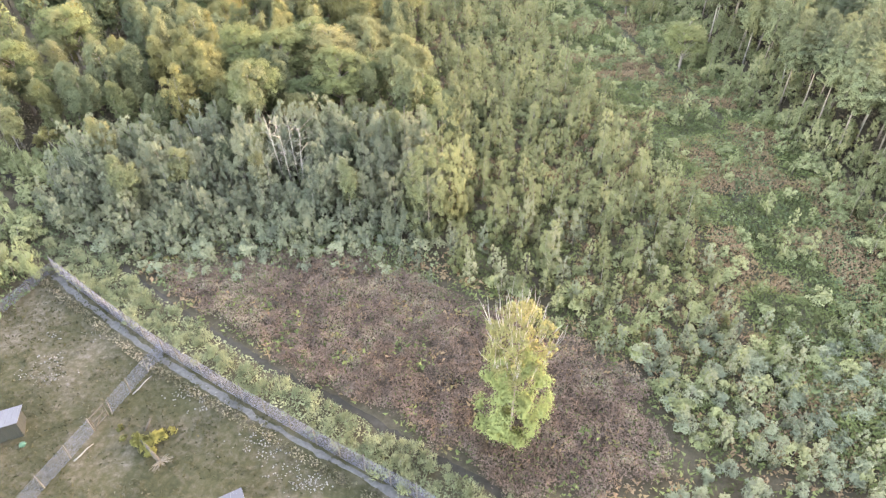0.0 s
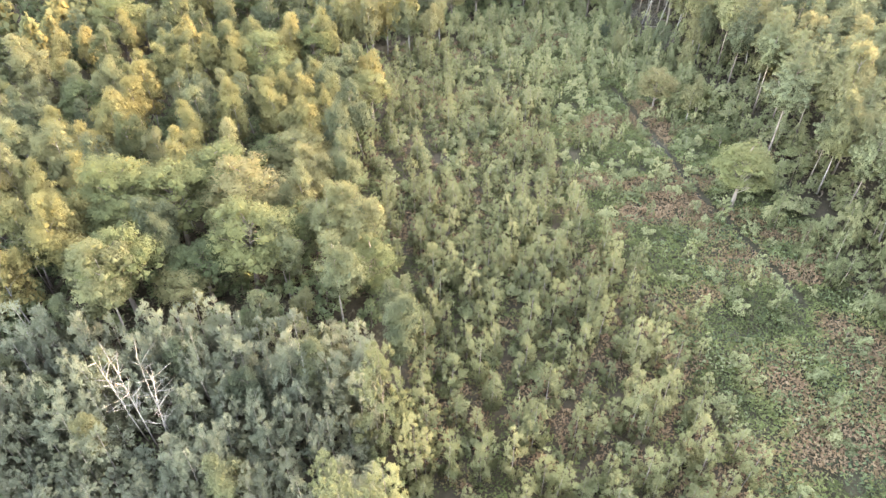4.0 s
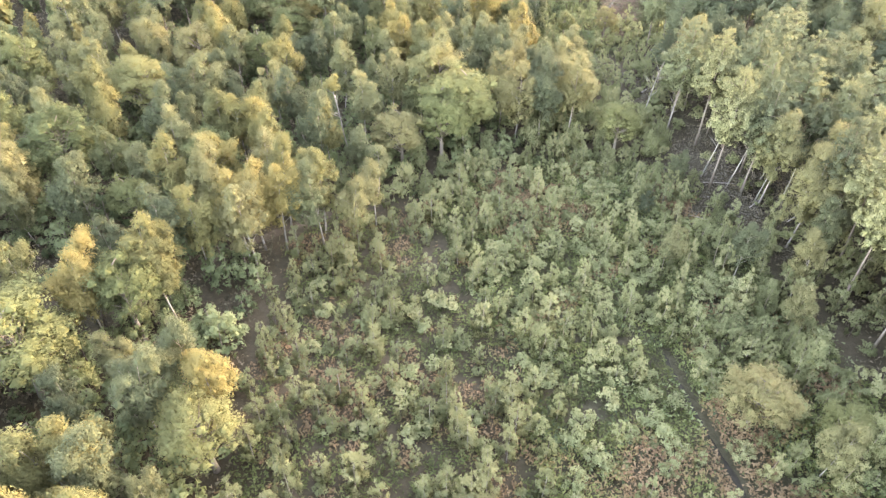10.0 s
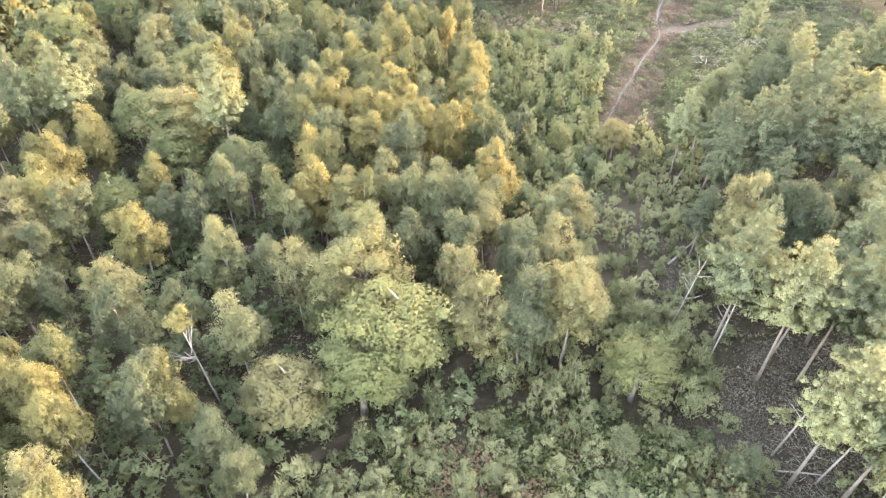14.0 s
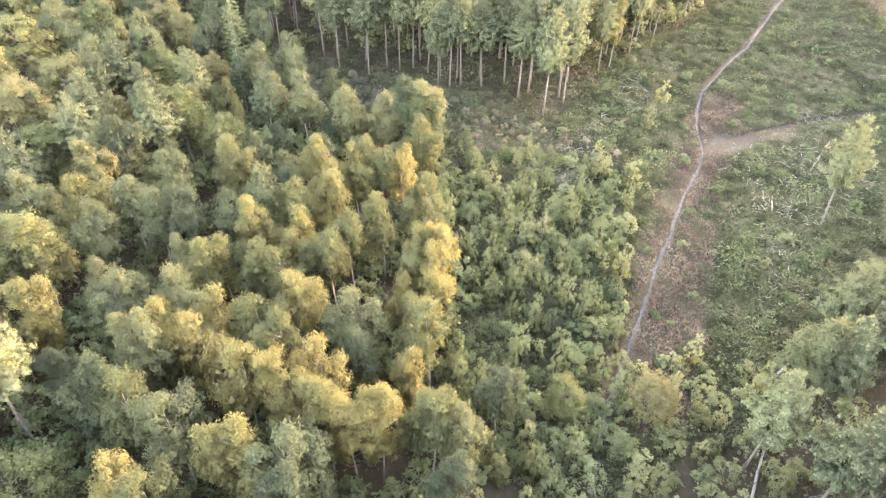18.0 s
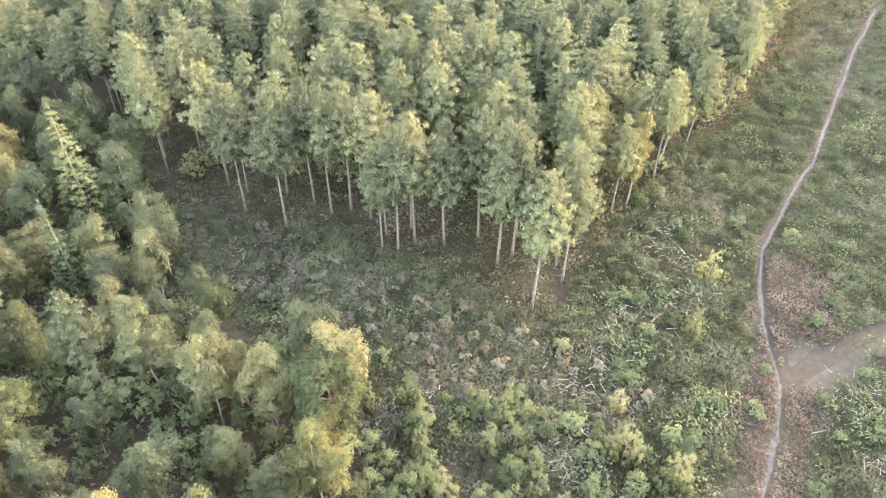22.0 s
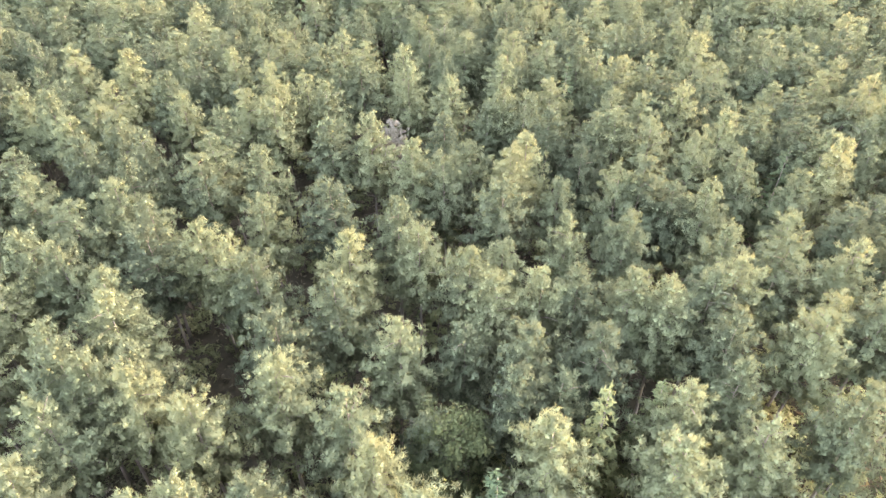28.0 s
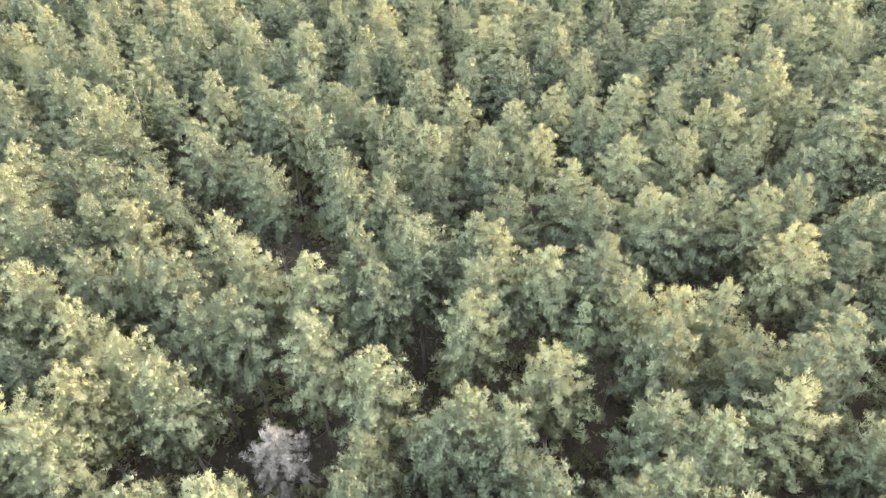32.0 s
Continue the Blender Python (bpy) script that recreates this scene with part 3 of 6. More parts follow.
SAPLINGS_A = [(19.2, 82.4, 3.2), (0.8, 82.8, 3.2), (8.3, 83.3, 3.2), (14.5, 84.8, 3.2), (5.8, 85.8, 3.2), (10.7, 88.0, 3.2), (3.6, 94.0, 3.2), (2.5, 95.3, 3.2), (14.5, 98.2, 3.2), (11.8, 106.4, 3.2), (14.1, 109.5, 3.2), (1.3, 111.3, 3.2), (16.9, 113.3, 3.2), (26.4, 113.3, 3.2), (8.6, 117.4, 3.2), (14.2, 119.8, 3.2), (6.0, 121.6, 3.2), (10.9, 125.6, 3.2), (12.4, 127.0, 3.2), (17.7, 127.1, 3.2), (3.4, 128.5, 3.2), (-0.9, 132.4, 3.2), (5.8, 133.3, 3.2), (15.6, 136.0, 3.2), (7.3, 137.8, 3.2), (-0.6, 138.7, 3.2), (17.3, 144.0, 3.2), (1.8, 145.0, 3.2), (13.5, 146.2, 3.2), (13.0, 149.7, 3.2)]
SAPLINGS_B = [(20.8, 150.2, 3.2), (16.7, 152.0, 3.2), (8.9, 152.5, 3.2), (10.5, 153.5, 3.2), (18.4, 155.1, 3.2), (-1.7, 156.6, 3.2), (-0.5, 158.9, 3.2), (13.7, 159.1, 3.2), (19.9, 159.1, 3.2), (22.3, 159.7, 3.2), (28.9, 185.8, 6), (32.2, 223.7, 3.2), (29.3, 226.4, 3.2), (35.6, 226.6, 3.2), (32.1, 229.5, 3.2), (33.9, 230.3, 3.2), (32.4, 238.4, 3.2), (28.7, 240.1, 3.2), (46.3, 241.8, 3.2), (42.9, 244.3, 3.2), (43.2, 248.6, 3.2), (51.9, 257.4, 3.2), (56.0, 265.5, 3.2)]
SAPLINGS = SAPLINGS_A + SAPLINGS_B
PALE_A = [(32.2, 335.7, 13)]
PALE = PALE_A


# ---- mesh helpers ----
def tri_mesh(name, v, mat, plant=None, puff=None):
    """A mesh of loose triangles from an array of corners; plant: one value a triangle; puff: the way its clump faces."""
    if isinstance(v, tuple):
        v, puff = v
    v = np.asarray(v, np.float32).reshape(-1, 3)
    n = len(v) // 3
    me = bpy.data.meshes.new(name)
    me.vertices.add(3 * n)
    me.vertices.foreach_set("co", v.ravel())
    me.loops.add(3 * n)
    me.loops.foreach_set("vertex_index", np.arange(3 * n, dtype=np.int32))
    me.polygons.add(n)
    me.polygons.foreach_set("loop_start", np.arange(0, 3 * n, 3, dtype=np.int32))
    if plant is not None:
        at = me.attributes.new("plant", "FLOAT", "POINT")
        at.data.foreach_set("value", np.repeat(np.asarray(plant, np.float32), 3))
    if puff is not None:
        at = me.attributes.new("puff", "FLOAT_VECTOR", "POINT")
        at.data.foreach_set("vector", np.asarray(puff, np.float32).ravel())
    me.materials.append(mat)
    me.update(calc_edges=True)
    return me


def solid(name, verts, faces, mat, smooth=False):
    me = bpy.data.meshes.new(name)
    me.from_pydata([tuple(p) for p in verts], [], faces)
    me.materials.append(mat)
    me.polygons.foreach_set("use_smooth", [smooth] * len(me.polygons))
    me.update()
    return me


def tube(verts, faces, points, radii, sides=6):
    """Adds a bent, tapered round bar with closed ends to verts and faces."""
    base = len(verts)
    points = [np.asarray(p, float) for p in points]
    for k, (p, r) in enumerate(zip(points, radii)):
        d = points[min(k + 1, len(points) - 1)] - points[max(k - 1, 0)]
        d /= np.linalg.norm(d) + 1e-9
        a = np.cross(d, (0.0, 0.0, 1.0) if abs(d[2]) < 0.9 else (1.0, 0.0, 0.0))
        a /= np.linalg.norm(a)
        b = np.cross(d, a)
        for s in range(sides):
            w = 2 * math.pi * s / sides
            verts.append(p + r * (math.cos(w) * a + math.sin(w) * b))
    for k in range(len(points) - 1):
        for s in range(sides):
            i, j = base + k * sides + s, base + k * sides + (s + 1) % sides
            faces.append((i, j, j + sides, i + sides))
    faces.append(tuple(range(base + sides - 1, base - 1, -1)))
    faces.append(tuple(range(base + (len(points) - 1) * sides, base + len(points) * sides)))


def box(verts, faces, m, sx, sy, sz):
    """Adds a block sx x sy x sz, standing on its base, at the pose m."""
    b = len(verts)
    for z in (0, sz):
        for x, y in ((-1, -1), (1, -1), (1, 1), (-1, 1)):
            verts.append(m @ Vector((x * sx / 2, y * sy / 2, z)))
    faces += [(b + 3, b + 2, b + 1, b), (b + 4, b + 5, b + 6, b + 7)]
    faces += [(b + k, b + (k + 1) % 4, b + 4 + (k + 1) % 4, b + 4 + k) for k in range(4)]


def part(name, me, parent, label=""):
    ob = new(name, me)
    ob.parent = parent
    return tagged(ob, label)


def leaves(rng, centres, radii, count, size, stretch=1.0, up=0.75, lift=0.0, hang=0.0, core=0.0, narrow=0.62):
    """Corners of leaf sprays spread over the outside of soft clumps."""
    c, r = np.asarray(centres, float), np.asarray(radii, float)
    w = r[:, 0] ** 2
    i = rng.choice(len(c), count, p=w / w.sum())
    d = rng.normal(size=(count, 3))
    d /= np.linalg.norm(d, axis=1)[:, None]
    flip = rng.random(count) < up
    d[flip, 2] = np.abs(d[flip, 2])
    p = c[i] + d * r[i] * rng.uniform(0.5, 1.08, (count, 1))
    n = d + 0.75 * rng.normal(size=(count, 3)) + (0, 0, 0.25)
    n /= np.linalg.norm(n, axis=1)[:, None]
    a = np.cross(n, rng.normal(size=(count, 3)))
    if lift:
        a = d * (1 - hang) + rng.normal(size=(count, 3)) * 0.4 + (0, 0, lift)
        a -= n * (a * n).sum(1)[:, None] * 0.6
    a /= np.linalg.norm(a, axis=1)[:, None]
    b = np.cross(n, a)
    b /= np.linalg.norm(b, axis=1)[:, None] + 1e-9
    s = size * rng.uniform(0.6, 1.45, (count, 1))
    v = np.stack([p + a * s * stretch, p - a * s * 0.6 * stretch + b * s * narrow, p - a * s * 0.6 * stretch - b * s * narrow], 1)
    out = p - c.mean(0)
    out /= np.linalg.norm(out, axis=1)[:, None] + 1e-9
    puff = 0.26 * d + 0.9 * out + (0, 0, 0.65)
    puff /= np.linalg.norm(puff, axis=1)[:, None] + 1e-9
    v, puff = v.reshape(-1, 3), np.repeat(puff, 3, axis=0)
    if core:
        # the close inner twigs of each clump, as a small cap under its leaves
        a = rng.uniform(0, 2 * math.pi, len(c))
        ring = [np.stack([np.cos(a + k * math.pi / 2), np.sin(a + k * math.pi / 2), np.full(len(c), -0.35)], 1) for k in range(4)]
        tip = np.tile((0.0, 0.0, 0.95), (len(c), 1))
        for k in range(4):
            face = np.stack([tip, ring[k], ring[(k + 1) % 4]], 1)
            v = np.concatenate([v, (c[:, None] + face * r[:, None] * core).reshape(-1, 3)])
            n = face * (1, 1, 0.7) + (0, 0, 0.15)
            puff = np.concatenate([puff, (n / np.linalg.norm(n, axis=2)[:, :, None]).reshape(-1, 3)])
    return v, puff


def clumps_birch(rng, h=11.5, width=2.95, n=112):
    """Several leaders of uneven height, each a drooping plume of small clumps."""
    c, r = [], []
    low = rng.uniform(0.30, 0.42) * h
    stems = int(rng.integers(3, 6))
    turn = rng.uniform(0, 2 * math.pi)
    for j in range(stems):
        a = turn + 2 * math.pi * (j + rng.uniform(-0.25, 0.25)) / stems
        q = 0.08 if j == 0 else rng.uniform(0.35, 0.72)
        top = h * (1.0 if j == 0 else rng.uniform(0.72, 0.96))
        fx, fy = math.cos(a) * q * width, math.sin(a) * q * width
        for k in range(n // stems):
            u = rng.random() ** 0.8
            z = low + (top - 0.35 - low) * u
            prof = math.sin(math.pi * (0.20 + 0.76 * u)) ** 0.75
            w, d = rng.uniform(0, 2 * math.pi), math.sqrt(rng.uniform(0.05, 1))
            s = rng.uniform(0.13, 0.25) * width
            lean = 0.35 + 0.65 * u
            c.append((fx * lean + math.cos(w) * d * prof * width * 0.46, fy * lean + math.sin(w) * d * prof * width * 0.46, z))
            r.append((s, s, s * rng.uniform(1.0, 1.6)))
        c.append((fx, fy, top - 0.22 * width))
        r.append((0.17 * width, 0.17 * width, 0.22 * width))
    return np.array(c), np.array(r)


def clumps_pine(rng, h=16.5, width=3.3):
    """Whorls of boughs with upturned ends, wide below the middle of the crown and pointed at the top."""
    c, r = [], []
    low = rng.uniform(0.40, 0.50) * h
    full = rng.uniform(0.62, 0.85)
    z = low
    while z < h - 0.6:
        u = (z - low) / (h - low)
        env = width * (1 - u ** 1.7) ** full * min(1.0, 0.55 + 2.0 * u)
        m = max(3, int(3.2 + 2.0 * env))
        turn = rng.uniform(0, 2 * math.pi)
        for k in range(m):
            a = turn + 2 * math.pi * (k + rng.uniform(-0.35, 0.35)) / m
            reach = env * rng.uniform(0.62, 1.12)
            if rng.random() < 0.06:
                continue
            for q in np.arange(0.28, 1.01, 0.52 / max(0.8, reach)):
                s = rng.uniform(0.30, 0.46) * (1.08 - 0.3 * u)
                j = rng.normal(0, 0.10)
                c.append((math.cos(a + j) * q * reach, math.sin(a + j) * q * reach, z + 0.34 * q * q * reach * (0.4 + u) - 0.10 * q * reach + rng.normal(0, 0.12)))
                r.append((s, s, s * 1.1))
        z += rng.uniform(0.55, 0.75)
    for k in range(5):
        a = rng.uniform(0, 2 * math.pi)
        c.append((0.34 * math.cos(a) * (k > 0), 0.34 * math.sin(a) * (k > 0), h - 0.40 - 0.40 * (k > 0)))
        r.append((0.24, 0.24, 0.50))
    return np.array(c), np.array(r)


def clumps_oak(rng, h=11.5, width=3.6, n=78):
    c, r = [], []
    mid, tall = 0.56 * h, 0.40 * h
    for k in range(n):
        d = rng.normal(size=3)
        d /= np.linalg.norm(d)
        d[2] = abs(d[2]) if rng.random() < 0.8 else -0.4 * abs(d[2])
        q = rng.uniform(0.62, 1.0) * (0.86 + 0.26 * vnoise(d[0] * 3 + 9, d[1] * 3, 1.2, int(h)))
        s = rng.uniform(0.20, 0.32) * width
        c.append((d[0] * width * 0.9 * q, d[1] * width * 0.9 * q, mid + d[2] * tall * q))
        r.append((s, s, s * 0.85))
    return np.array(c), np.array(r)


def clumps_spruce(rng, h=16.5, width=2.1):
    c, r = [], []
    for z in np.arange(0.3 * h, h - 0.5, 0.62):
        env = width * (1 - (z - 0.3 * h) / (0.72 * h))
        m = max(3, int(env * 5))
        for k in range(m):
            a = 2 * math.pi * (k + rng.uniform(-0.3, 0.3)) / m + z
            for q in (0.5, 0.95):
                s = 0.22 + 0.10 * env * q
                c.append((math.cos(a) * q * env, math.sin(a) * q * env, z - 0.25 * q * env))
                r.append((s, s, s * 0.5))
    c.append((0, 0, h - 0.5))
    r.append((0.14, 0.14, 0.55))
    return np.array(c), np.array(r)


def clumps_young(rng, h=3.2, width=1.35, n=22):
    c, r = [], []
    for k in range(n):
        u = (k + rng.random()) / n
        env = width * (0.35 + 0.65 * math.sin(math.pi * (0.22 + 0.74 * u)))
        a, q = rng.uniform(0, 2 * math.pi), rng.uniform(0.2, 0.75)
        s = rng.uniform(0.22, 0.36) * (1.1 - 0.5 * u) * width / 0.95
        c.append((math.cos(a) * q * env, math.sin(a) * q * env, 0.25 + (h - 0.5) * u))
        r.append((s, s, s * 2.1))
    return np.array(c), np.array(r)


def clumps_pole(rng, h=6.5, width=1.25, n=44):
    """A slim young birch: a feathery spire of small upright clumps."""
    c, r = [], []
    for k in range(n):
        u = (k + rng.random()) / n
        env = width * (0.30 + 0.70 * math.sin(math.pi * (0.20 + 0.78 * u)))
        a, q = rng.uniform(0, 2 * math.pi), math.sqrt(rng.uniform(0.05, 0.9))
        s = rng.uniform(0.20, 0.34) * (1.15 - 0.55 * u)
        c.append((math.cos(a) * q * env, math.sin(a) * q * env, 0.5 + (h - 0.8) * u))
        r.append((s, s, s * 2.0))
    return np.array(c), np.array(r)


def clumps_shrub(rng, h=1.6, width=1.0, n=14):
    c, r = [], []
    for k in range(n):
        a, q = rng.uniform(0, 2 * math.pi), math.sqrt(rng.random())
        s = rng.uniform(0.26, 0.42)
        c.append((math.cos(a) * q * width * 0.8, math.sin(a) * q * width * 0.8, rng.uniform(0.35, 1.0) * (h - 0.3) * (1.05 - 0.5 * q * q)))
        r.append((s, s, s))
    return np.array(c), np.array(r)


def wood_of(rng, kind, h, clumps):
    """Trunk with limbs that reach into the clumps of the crown."""
    verts, faces = [], []
    thick = dict(birch=0.105, pine=0.15, oak=0.27, spruce=0.17, young=0.035, pole=0.05, plume=0.05)[kind]
    bend = rng.normal(0, 0.30 if kind == "birch" else 0.10, (2,)) * min(1, h / 10)
    sides = 7 if kind not in ("young", "pole") else 4
    pts, rad = [], []
    for k in range(7):
        u = k / 6
        pts.append((bend[0] * math.sin(2.6 * u), bend[1] * math.sin(2.2 * u), h * dict(birch=0.84, oak=0.74).get(kind, 0.95) * u - 0.25 * (k == 0)))
        rad.append(thick * (1 - 0.86 * u) * (1.35 if k == 0 else 1))
    tube(verts, faces, pts, rad, sides)
    c, r = clumps
    spine = lambda z: np.array([np.interp(z, [p[2] for p in pts], [p[i] for p in pts]) for i in (0, 1)])
    picked = rng.choice(len(c), min(len(c), dict(birch=16, pine=20, oak=26, spruce=8, young=3, pole=4, plume=10)[kind]), replace=False)
    for i in picked:
        reach = math.hypot(c[i][0], c[i][1])
        z0 = max(0.16 * h, c[i][2] - (0.9 if kind != "pine" else 0.25) * reach - 0.2)
        s = spine(z0)
        mid = ((s[0] + c[i][0]) / 2, (s[1] + c[i][1]) / 2, (z0 + c[i][2]) / 2 + 0.08 * reach)
        tube(verts, faces, [(s[0], s[1], z0), mid, tuple(c[i])], [thick * 0.30, thick * 0.2, thick * 0.07], 4)
    if kind == "pine":
        for k in range(16):
            z, a, l = rng.uniform(0.22, 0.55) * h, rng.uniform(0, 2 * math.pi), rng.uniform(0.5, 1.7)
            s = spine(z)
            tip = (s[0] + l * math.cos(a), s[1] + l * math.sin(a), z + rng.uniform(-0.35, 0.15) * l)
            tube(verts, faces, [(s[0], s[1], z), tip], [0.028, 0.010], 3)
    return verts, faces


SPECIES = {
    "birch": (clumps_birch, 11.5, 12500, 0.068, dict(stretch=1.25, hang=0.9, lift=-0.7)),
    "pine": (clumps_pine, 16.5, 17500, 0.085, dict(stretch=1.6, lift=1.0, narrow=0.34)),
    "oak": (clumps_oak, 11.5, 12500, 0.092, dict()),
    "spruce": (clumps_spruce, 16.5, 3400, 0.130, dict(stretch=1.5, lift=-0.3, narrow=0.45)),
    "young": (clumps_young, 3.2, 740, 0.105, dict(stretch=2.0, lift=1.1, narrow=0.36)),
    "pole": (clumps_pole, 6.5, 2600, 0.078, dict(stretch=1.9, lift=1.1, narrow=0.36)),
    "plume": (lambda rng: clumps_pole(rng, 12.0, 2.3, 150), 12.0, 12000, 0.072, dict(stretch=1.8, lift=1.1, narrow=0.36)),
    "shrub": (clumps_shrub, 1.6, 460, 0.100, dict(stretch=1.2)),
    "bush": (lambda rng: clumps_shrub(rng, 3.4, 1.75, 32), 3.4, 1050, 0.098, dict(stretch=1.2)),
    "tuft": (clumps_shrub, 1.6, 420, 0.100, dict(stretch=2.0, lift=1.3, narrow=0.30)),
}
DATA = {}


def tree_data(kind, v):
    """Wood and leaf meshes of one grown form of a kind of tree; the leaves take their material later."""
    if (kind, v) not in DATA:
        form, h, count, size, ways = SPECIES[kind]
        rng = np.random.default_rng(100 * v + len(kind) * 7 + ord(kind[0]))
        cl = form(rng)
        DATA[kind, v] = (wood_of(rng, kind, h, cl), leaves(rng, *cl, count, size, core=0.0 if kind in ("young", "pole") else 0.5, **ways), cl)
    return DATA[kind, v]


PROTO = {}


def plant_tree(name, kind, v, bark, leafage, x, y, h, rz, lean=0.0, lean_to=0.0, spread=1.0, label="", category="tree", group=""):
    """One tree: an Empty at its foot with trunk and crown; alike ones share their meshes."""
    s = h / SPECIES[kind][1]
    m = Matrix.Translation((x, y, float(gz(x, y)))) @ Matrix.Rotation(lean_to, 4, "Z") @ Matrix.Rotation(lean, 4, "X") @ Matrix.Rotation(rz - lean_to, 4, "Z") @ Matrix.Diagonal((s * spread, s * spread, s, 1))
    key = (name, kind, v, leafage.name)
    if key not in PROTO:
        (wv, wf), lv, _ = tree_data(kind, v)
        root = tagged(new(name), label, category, group)
        part("trunk", solid("trunk", wv, wf, bark, True), root)
        part("crown", tri_mesh("crown", lv, leafage), root)
        root.matrix_world = m
        PROTO[key] = root
        return root
    ob = PROTO[key].copy()
    scene.collection.objects.link(ob)
    for ch in PROTO[key].children:
        c = ch.copy()
        scene.collection.objects.link(c)
        c.parent = ob
    ob.matrix_world = m
    return tagged(ob, label, category, group)


LOOKS = {"birch": (M_BARK_BIRCH, M_BIRCH), "gold": (M_BARK_BIRCH, M_GOLD), "pine": (M_BARK_PINE, M_PINE), "oak": (M_BARK_OAK, M_OAK), "spruce": (M_BARK_PINE, M_SPRUCE), "pole": (M_BARK_BIRCH, M_YOUNG), "sapling": (M_BARK_BIRCH, M_SAPLING)}
FORMS = {"pole": 6, "sapling": 6, "birch": 6, "gold": 6, "pine": 7, "oak": 4, "spruce": 2}
SHARED = {}


def parted_wood(name, spots, label, seed, category="wood"):
    """A close wood as stretches of up to 280 trees; trunks and crowns share their meshes."""
    rng = np.random.default_rng(seed)
    at = np.array([(p[0], p[1]) for p in spots])
    clear = (off_line(at[:, 0], at[:, 1], WOOD_PATH) > 1.3) & (off_line(at[:, 0], at[:, 1], DITCH) > 0.9)
    spots = sorted((p for p, ok in zip(spots, clear) if ok), key=lambda p: p[1])
    for first in range(0, len(spots), 280):
        root = tagged(new(name), label, category, kind="stuff")
        for x, y, h, look_of in spots[first:first + 280]:
            kind = {"gold": "birch", "sapling": "pole"}.get(look_of, look_of)
            v = int(rng.integers(FORMS[look_of]))
            bark, leafage = LOOKS[look_of]
            if (look_of, v) not in SHARED:
                (wv, wf), lv, _ = tree_data(kind, v)
                SHARED[look_of, v] = solid("trunk", wv, wf, bark, True), tri_mesh("crown", lv, leafage)
            s, wide = h / SPECIES[kind][1], rng.uniform(0.88, 1.16)
            m = Matrix.Translation((x, y, float(gz(x, y)))) @ Matrix.Rotation(rng.normal(0, 0.03), 4, "X") @ Matrix.Rotation(rng.normal(0, 0.03), 4, "Y") @ Matrix.Rotation(rng.uniform(0, 2 * math.pi), 4, "Z") @ Matrix.Diagonal((s * wide, s * wide, s, 1))
            for title, me in zip(("trunk", "crown"), SHARED[look_of, v]):
                part(title, me, root).matrix_world = m


def joined_wood(name, spots, kinds, leafage, bark, label, coarse, seed, category="wood"):
    """A wood whose trees nobody could count: spots of (x, y, height, kind), in two meshes."""
    rng = np.random.default_rng(seed)
    forms = {}
    for kind in kinds + (("bush",) if "shrub" in kinds else ()):
        form, h, count, size, ways = SPECIES[kind]
        for v in range(5):
            cl = form(rng)
            n = max(60, int(count * (0.55 if kind in ("birch", "pine", "oak") else 1) / coarse ** 2))
            size = size * (1.35 if kind in ("birch", "pine", "oak") else 1)
            if 1.55 < coarse <= 2.1:
                ways = dict(ways, narrow=max(0.42, ways.get("narrow", 0.5)), stretch=min(1.3, ways.get("stretch", 1.0)))
            if coarse > 2.1:
                ways = dict(ways, narrow=0.6, stretch=min(1.1, ways.get("stretch", 1.0)))
                size = size * 0.92
            tv, tf = [], []
            thick = dict(birch=0.11, pine=0.15, oak=0.25, spruce=0.15, young=0.03, pole=0.05, shrub=0.03, bush=0.05, tuft=0.02)[kind]
            b = rng.normal(0, 0.2, 2)
            tube(tv, tf, [(0, 0, -0.3), (b[0], b[1], 0.5 * h), (0, 0, 0.95 * h)], [thick * 1.2, thick * 0.75, thick * 0.15], 5)
            forms[kind, v] = (leaves(rng, *cl, n, size * coarse * 1.08, core=0.42 if coarse < 2 and kind not in ("young", "pole", "shrub", "bush", "tuft") else 0.0, **ways), np.array(tv), tf, h)
    lv, pl, pf, wv, wf, base = [], [], [], [], [], 0
    at = np.array([(p[0], p[1]) for p in spots])
    open_way = (off_line(at[:, 0], at[:, 1], WOOD_PATH) > 1.0) & (off_line(at[:, 0], at[:, 1], DITCH) > 0.9)
    for (x, y, hh, kind), clear in zip(spots, open_way):
        if not clear:
            continue
        if kind == "shrub" and hh > 2.1:
            kind = "bush"
        (L, face), tv, tf, h = forms[kind, int(rng.integers(5))]
        s, a = hh / h, rng.uniform(0, 2 * math.pi)
        w = s * rng.uniform(0.88, 1.15)
        rot = np.array([[math.cos(a) * w, -math.sin(a) * w, rng.normal(0, 0.035) * s], [math.sin(a) * w, math.cos(a) * w, rng.normal(0, 0.035) * s], [0, 0, s]])
        at = np.array((x, y, float(gz(x, y))))
        lv.append(L @ rot.T + at)
        pf.append(face @ np.array([[math.cos(a), math.sin(a), 0], [-math.sin(a), math.cos(a), 0], [0, 0, 1]]))
        pl.append(np.full(len(L) // 3, rng.random()))
        wv.append(tv @ rot.T + at)
        wf += [tuple(i + base for i in f) for f in tf]
        base += len(tv)
    root = tagged(new(name), label, category, kind="stuff")
    tagged(part("trunks", solid("trunks", np.concatenate(wv), wf, bark, True), root), kind="stuff")
    tagged(part("crowns", tri_mesh("crowns", np.concatenate(lv), leafage, np.concatenate(pl), np.concatenate(pf)), root), kind="stuff")
    return root


